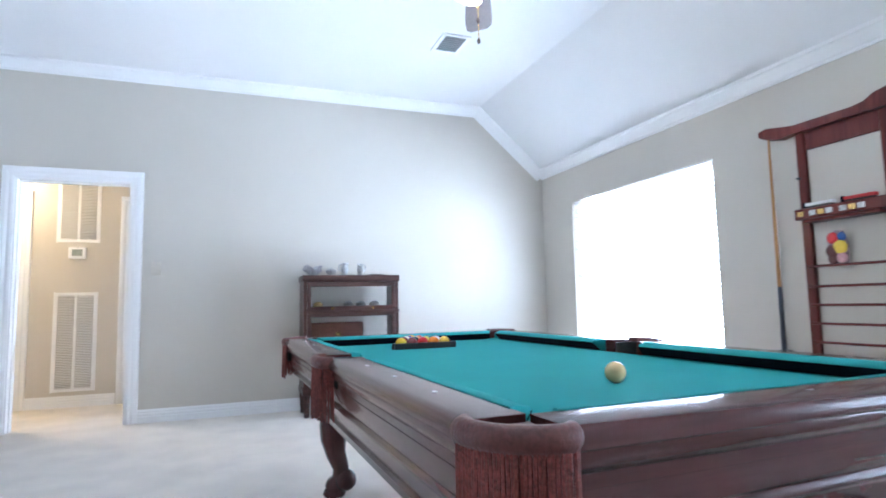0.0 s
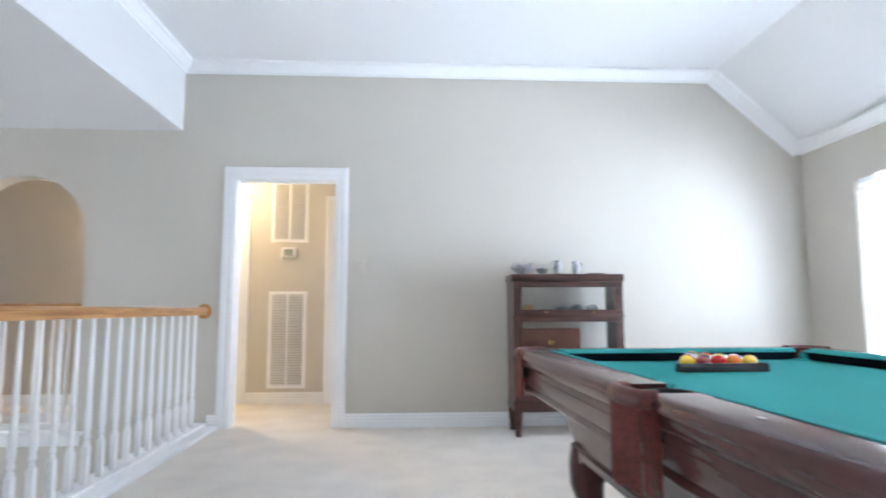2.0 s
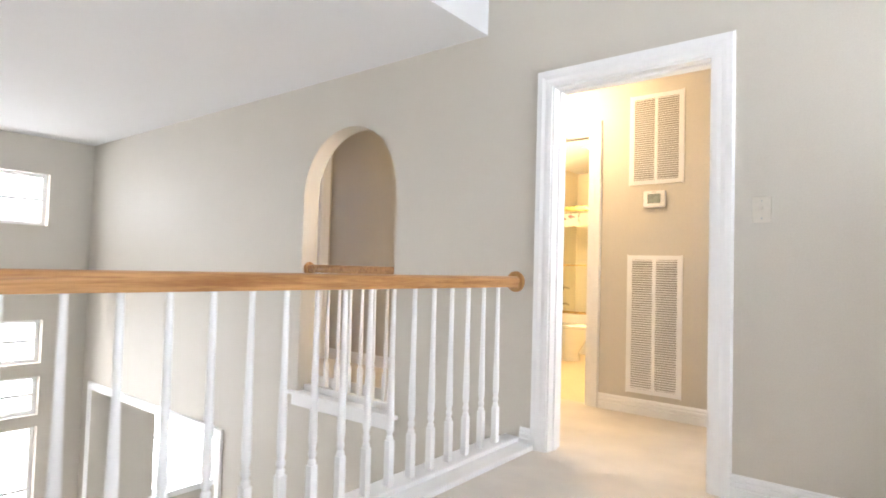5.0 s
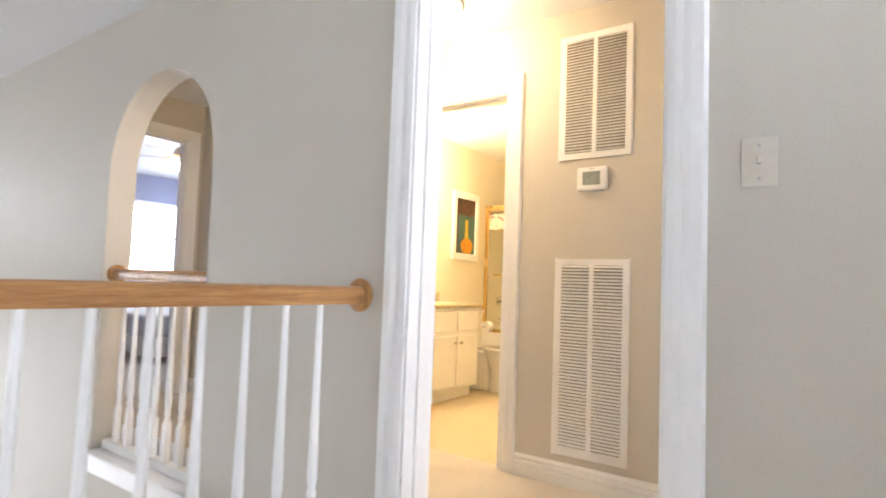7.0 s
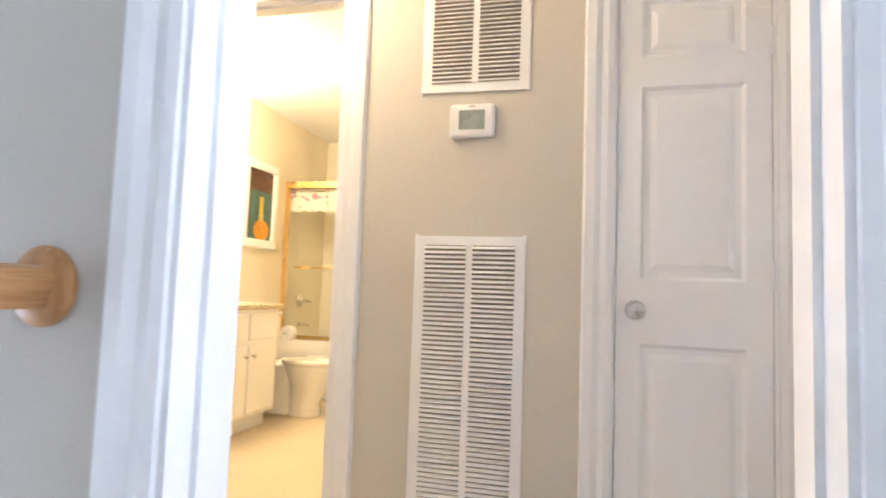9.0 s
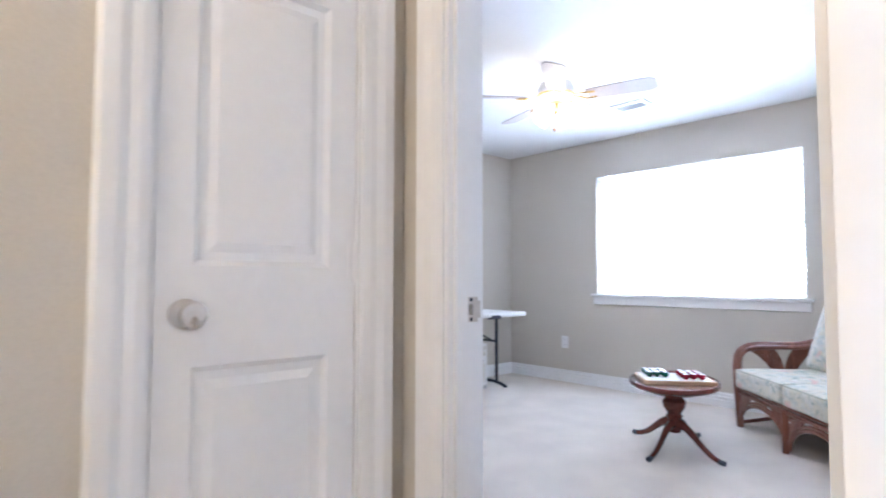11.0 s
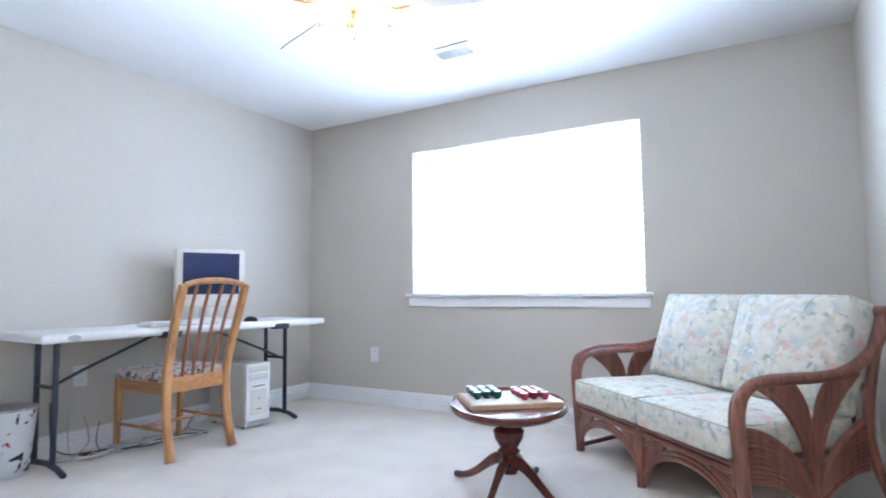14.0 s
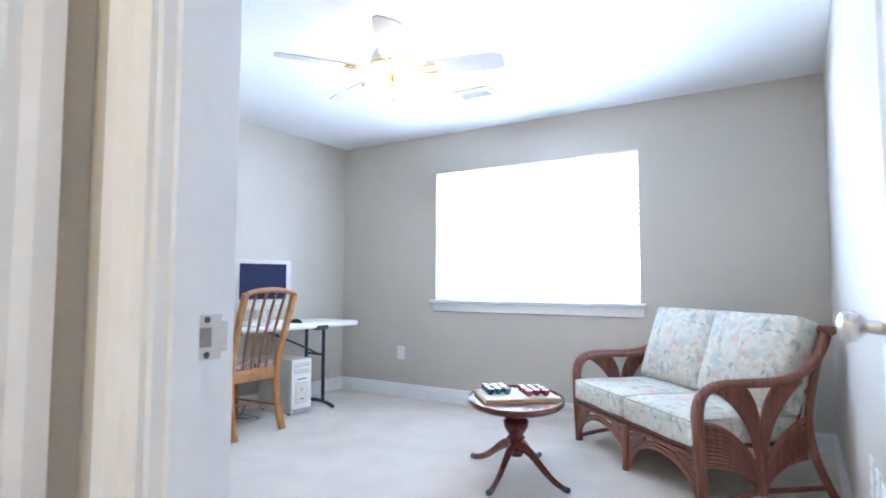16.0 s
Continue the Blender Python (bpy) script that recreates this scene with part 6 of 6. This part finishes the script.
    for c in (-1, 1):
        w = 0.57
        p = part("seat_cushion", cushion(w, 0.56, 0.125, 0.03, 0.022), M_FLORAL, s, "cream floral seat cushion with piping", smooth=60)
        p.location = (c * 0.288, 0.245, 0.272)
        for z in (0.012, 0.117):
            k, m = w / 2 - 0.008, 0.272
            o = [(-k, -m, z), (k, -m, z), (k, m, z), (-k, m, z), (-k, -m, z)]
            part("piping", sweep(bm_new(), o, 0.0045, 6, caps=False), M_PIPING, p)
        bm = cushion(w, 0.47, 0.15, 0.04, 0.05)
        p = part("back_cushion", bm, M_FLORAL, s, "plump floral back cushion with piping", smooth=60)
        p.matrix_basis = pose(c * 0.278 + 0.01, 0.612, 0.595, 72, 0, 0)
        k, m = w / 2 - 0.012, 0.223
        for z in (0.02, 0.13):
            o = [(-k, -m, z), (k, -m, z), (k, m, z), (-k, m, z), (-k, -m, z)]
            part("piping", sweep(bm_new(), o, 0.0045, 6, caps=False), M_PIPING, p)
    return s


M_PIPING = mat("sage_piping", (0.42, 0.43, 0.36), 0.9, var=0.05, spec=0.1)
settee(2.536, 5.37, 225)


# ---------------- oval pedestal table and board game ----------------
ot = thing("pedestal_table", 2.135, 5.85, 0, 26, "small oval mahogany pedestal table with splayed legs", "table")
ZT = 0.405
M_MAHOG = wood("mahogany_table", (0.085, 0.022, 0.018), (0.19, 0.055, 0.04), 0.22, 0.6, 0)
el = Matrix.Diagonal((0.36, 0.255, 1, 1))
bm = lathe(bm_new(), [(0, ZT - 0.035), (0.93, ZT - 0.035), (0.97, ZT - 0.03), (1.0, ZT - 0.02), (1.0, ZT - 0.004), (0.985, ZT + 0.002), (0.955, ZT + 0.002), (0.945, ZT - 0.006), (0, ZT - 0.006)], seg=48)
part("tabletop", moved(bm, el), M_MAHOG, ot, "polished oval top with a raised rim")
part("frieze", moved(lathe(bm_new(), [(0, ZT - 0.062), (0.62, ZT - 0.062), (0.66, ZT - 0.036), (0, ZT - 0.036)], seg=40), el), M_MAHOG, ot)
part("pedestal", lathe(bm_new(), [(0, 0.10), (0.034, 0.10), (0.04, 0.115), (0.03, 0.135), (0.028, 0.16), (0.044, 0.185), (0.05, 0.195), (0.038, 0.205), (0.046, 0.22), (0.064, 0.25), (0.068, 0.28), (0.05, 0.30),
     (0.058, 0.31), (0.058, 0.32), (0.035, 0.335), (0.04, ZT - 0.06), (0, ZT - 0.06)], seg=22), M_MAHOG, ot, "turned baluster pedestal")
for a in (radians(-24), radians(44), radians(157), radians(224)):
    u = Vector((math.cos(a), math.sin(a), 0))
    pts = bez(u * 0.025 + Vector((0, 0, 0.15)), u * 0.12 + Vector((0, 0, 0.17)), u * 0.19 + Vector((0, 0, 0.03)), u * 0.335 + Vector((0, 0, 0.016)), 10)
    l = part("leg", sweep(bm_new(), pts, [0.026, 0.025, 0.024, 0.022, 0.02, 0.018, 0.017, 0.016, 0.015, 0.014, 0.013], 8, flat=(0.8, 1.1)), M_MAHOG, ot, "splayed sabre leg")
    part("toe_cap", sweep(bm_new(), [u * 0.32 + Vector((0, 0, 0.0165)), u * 0.352 + Vector((0, 0, 0.0155))], 0.0155, 8), M_STEEL, l)
gb = thing("board_game", 2.14, 5.85, ZT - 0.006, -50, "light wooden game board with cup-shaped pieces", "board game")
M_MAPLE = wood("light_maple", (0.45, 0.28, 0.14), (0.66, 0.47, 0.28), 0.4, 0.2, 0)
part("board", box(bm_new(), -0.20, 0.20, -0.15, 0.15, 0, 0.022, 0.003), M_MAPLE, gb)
part("board_face", box(bm_new(), -0.185, 0.185, -0.135, 0.135, 0.022, 0.0232), M_BEIGEP, gb, smooth=0)
M_GREENP = mat("green_glaze", (0.005, 0.09, 0.06), 0.25, var=0.1, coat=0.4)
M_REDP = mat("crimson_glaze", (0.30, 0.008, 0.03), 0.25, var=0.1, coat=0.4)
for m, ox, oy, lbl in ((M_GREENP, -0.10, 0.045, "green cup-shaped playing piece"), (M_REDP, 0.09, -0.02, "crimson cup-shaped playing piece")):
    f0 = None
    for i in range(12):
        x, y = ox + (i % 3 - 1) * 0.045, oy + (i // 3 - 1.5) * 0.045 + (0.01 if i % 2 else 0)
        if f0 is None:
            f0 = part("playing_piece", lathe(bm_new(), [(0, 0), (0.011, 0), (0.018, 0.010), (0.0205, 0.026), (0.0205, 0.03), (0.016, 0.0315), (0, 0.029)], seg=14), m, gb, lbl)
            f0.location = (x, y, 0.0235)
            tp = part("piece_top", lathe(bm_new(), [(0.015, 0.0312), (0.014, 0.0322), (0, 0.0322)], seg=14), M_WHITEP, f0)
        else:
            o = again(f0, "playing_piece", x, y, 0.0235)
            q = new("piece_top", tp.data)
            q.parent = o


# ---------------- bathroom beyond the hall ----------------
BATH_X = 0.12
v = thing("vanity_cabinet", BATH_X, 0, 0, label="cream bathroom vanity with panelled doors", category="vanity")
part("carcass", box(bm_new(), -3.645, -3.16, 5.70, 7.14, 0.10, 0.80, 0.003), M_TRIM, v)
part("toe_kick", box(bm_new(), -3.645, -3.22, 5.72, 7.12, 0, 0.10), M_TRIM, v, smooth=0)
for k in range(4):
    y0 = 5.73 + 0.35 * k
    d = part("door", box(bm_new(), -3.16, -3.142, y0, y0 + 0.335, 0.13, 0.56, 0.004), M_TRIM, v)
    part("knob", moved(lathe(bm_new(), [(0.006, 0), (0.006, 0.012), (0.013, 0.02), (0.011, 0.027), (0, 0.028)], seg=12), pose(-3.142, y0 + (0.30 if k % 2 == 0 else 0.035), 0.50, 0, 90)), M_NICKEL, d)
    part("drawer_front", box(bm_new(), -3.16, -3.142, y0, y0 + 0.335, 0.60, 0.77, 0.004), M_TRIM, v)
ct = thing("worktop", BATH_X, 0, 0, label="speckled stone vanity top with a splashback", category="worktop")
part("slab", box(bm_new(), -3.648, -3.13, 5.66, 7.17, 0.801, 0.832, 0.005), M_STONE, ct)
part("splashback", box(bm_new(), -3.648, -3.628, 5.66, 7.17, 0.832, 0.92, 0.003), M_STONE, ct)
w = thing("toilet", -2.90, 7.46, 0, label="white ceramic toilet with the lid down", category="toilet")
bm = bm_new()
for i, (rx_, ry_, z, ox) in enumerate(((0.13, 0.10, 0.0, -0.06), (0.12, 0.095, 0.1, -0.06), (0.16, 0.13, 0.22, -0.02), (0.22, 0.175, 0.33, 0.0), (0.235, 0.185, 0.38, 0.0))):
    ring = [bm.verts.new((ox + rx_ * math.cos(a), ry_ * math.sin(a), z)) for a in (2 * math.pi * j / 24 for j in range(24))]
    if i:
        for j in range(24):
            bm.faces.new((prev[j], prev[(j + 1) % 24], ring[(j + 1) % 24], ring[j]))
    prev = ring
bm.faces.new(prev)
part("bowl", bm, M_CERAMIC, w)
part("lid", moved(lathe(bm_new(), [(0, 0), (0.97, 0), (1, 0.008), (1, 0.026), (0.95, 0.036), (0, 0.042)], seg=28), pose(0, 0, 0.383) @ Matrix.Diagonal((0.245, 0.195, 1, 1))), M_CERAMIC, w)
part("tank", box(bm_new(), -0.61, -0.40, -0.20, 0.20, 0.38, 0.72, 0.02, 2), M_CERAMIC, w)
part("tank_lid", box(bm_new(), -0.62, -0.39, -0.21, 0.21, 0.72, 0.755, 0.008, 2), M_CERAMIC, w)
part("pedestal", box(bm_new(), -0.60, -0.15, -0.11, 0.11, 0, 0.38, 0.02), M_CERAMIC, w)
tp_ = thing("toilet_roll", -3.00, 7.172, 0.62, label="white toilet roll on a wall holder", category="toilet roll")
part("roll", sweep(bm_new(), [(0.0, 0.028, 0), (0.0, 0.1, 0)], 0.05, 18), M_WHITEP, tp_)
part("holder", sweep(bm_new(), [(0.0, -0.032, 0), (0.0, 0.11, 0)], 0.008, 8), M_CHROME, tp_)
tb = thing("bathtub", BATH_X, 0, 0, label="white bathtub with tiled front", category="bathtub")
part("tub", box(bm_new(), -3.645, -1.73, 7.98, 8.06, 0, 0.50, 0.01), M_CERAMIC, tb)
part("basin", box(bm_new(), -3.645, -1.73, 8.06, 8.82, 0, 0.12, 0.01), M_CERAMIC, tb)
sd = thing("shower_door", BATH_X, 0, 0, label="sliding glass tub door in a brass frame", category="shower door")
for a, b, c, d in ((-3.64, -1.74, 1.82, 1.88), (-3.64, -1.74, 0.50, 0.53)):
    part("track", box(bm_new(), a, b, 7.995, 8.045, c, d, 0.004), M_BRASS, sd)
for x in (-3.62, -2.75, -1.76):
    part("stile", box(bm_new(), x - 0.018, x + 0.018, 8.005, 8.035, 0.53, 1.82, 0.003), M_BRASS, sd)
for a, b in ((-3.60, -2.77), (-2.73, -1.78)):
    p = part("pane", box(bm_new(), a, b, 8.015, 8.023, 0.53, 1.82), M_TUBGLASS, sd, smooth=0)
    p.visible_shadow = False
part("towel_bar", sweep(bm_new(), [(-3.5, 7.975, 1.12), (-2.85, 7.975, 1.12)], 0.009, 8), M_BRASS, sd)
for nm, y, z, r in (("shower_valve", 8.38, 0.82, 0.06), ("tub_spout", 8.38, 0.60, 0.03)):
    f = thing(nm, -3.528, y, z, label="chrome bath fitting on the tiled wall", category="tap")
    part("rose", moved(lathe(bm_new(), [(r, 0), (r, 0.008), (0.02, 0.014), (0, 0.014)], seg=18), pose(0, 0, 0, 0, 90)), M_CHROME, f)
    part("lever", sweep(bm_new(), [(0.01, 0, 0), (0.07, 0, 0), (0.12, 0, -0.012)], 0.013, 8), M_CHROME, f)
pic = thing("framed_picture", -3.525, 7.60, 1.61, label="dark still-life print in a wide white frame", category="picture")
pic.scale = (1, 1.12, 1.14)
bm = bm_new()
for a, b, c, d in ((-0.22, 0.22, 0.25, 0.31), (-0.22, 0.22, -0.31, -0.25), (-0.22, -0.165, -0.25, 0.25), (0.165, 0.22, -0.25, 0.25)):
    box(bm, 0, 0.025, a, b, c, d, 0.004)
part("frame", bm, M_TRIM, pic)
part("print", box(bm_new(), 0.002, 0.008, -0.165, 0.165, -0.25, 0.25), mat("dark_print", (0.10, 0.045, 0.03), 0.4, var=0.4, scale=5), pic, smooth=0)
M_TEAL = mat("teal_paint", (0.06, 0.14, 0.12), 0.5, var=0.2)
part("print_field", box(bm_new(), 0.008, 0.0088, -0.12, 0.165, -0.25, 0.10), M_TEAL, pic, smooth=0)
bm = slab(bm_new(), [(0.10 * math.cos(a), 0.075 * math.sin(a)) for a in (2 * math.pi * i / 20 for i in range(20))], 0.0012)
part("print_fruit", moved(bm, Matrix(((0, 0, 1, 0.0088), (1, 0, 0, 0.03), (0, 1, 0, -0.18), (0, 0, 0, 1)))), mat("orange_paint", (0.65, 0.28, 0.02), 0.5, var=0.2), pic, smooth=0)
part("print_pear", box(bm_new(), 0.0089, 0.0098, -0.005, 0.045, -0.14, 0.06, 0.0003), mat("yellow_paint", (0.62, 0.45, 0.05), 0.5, var=0.2), pic)
vt = thing("curtain_valance", BATH_X, 0, 0, label="patterned valance over the tub door", category="curtain")
bm = bm_new()
cols = [(-3.62 + 0.035 * i, 8.06 + 0.012 * (i % 2)) for i in range(54)]
lo, hi = [bm.verts.new((x, y, 1.62 + 0.015 * (i % 4 == 0))) for i, (x, y) in enumerate(cols)], [bm.verts.new((x, y, 1.80)) for x, y in cols]
for i in range(53):
    bm.faces.new((lo[i], lo[i + 1], hi[i + 1], hi[i]))
part("cloth", bm, fabric("valance_cloth", (0.82, 0.78, 0.72), [((0.35, 0.2, 0.25), 1, 0.58, 0.62)], 14), vt)
part("rod", sweep(bm_new(), [(-3.64, 8.075, 1.80), (-1.74, 8.075, 1.80)], 0.008, 8), M_CHROME, vt)

# ---------------- bedroom beyond the arch ----------------
bd = thing("bed", -7.4, 6.6, 0, label="low bed with a pale cover", category="bed")
part("base", box(bm_new(), -0.95, 0.95, -0.7, 0.7, 0.08, 0.28, 0.01), M_BEIGEP, bd)
part("mattress", box(bm_new(), -0.97, 0.97, -0.72, 0.72, 0.28, 0.52, 0.05, 3), M_BEIGEP, bd)
part("blanket", box(bm_new(), -0.3, 0.99, -0.74, 0.74, 0.30, 0.545, 0.05, 3), M_GREYP, bd, "grey folded blanket")
for x in (-0.9, 0.9):
    for y in (-0.65, 0.65):
        part("leg", box(bm_new(), x - 0.03, x + 0.03, y - 0.03, y + 0.03, 0, 0.08), M_DARKOAK, bd, smooth=0)
ceiling_fan(-6.36, 6.1, 2.5, 2.30, 10, 0.6, M_FANBLADE, M_FANBLADE, "white bedroom ceiling fan with lit shades")
bulb("bedroom_fan_bulb", (-6.4, 6.05, 2.1), 10, (1, 0.9, 0.75), 0.08)
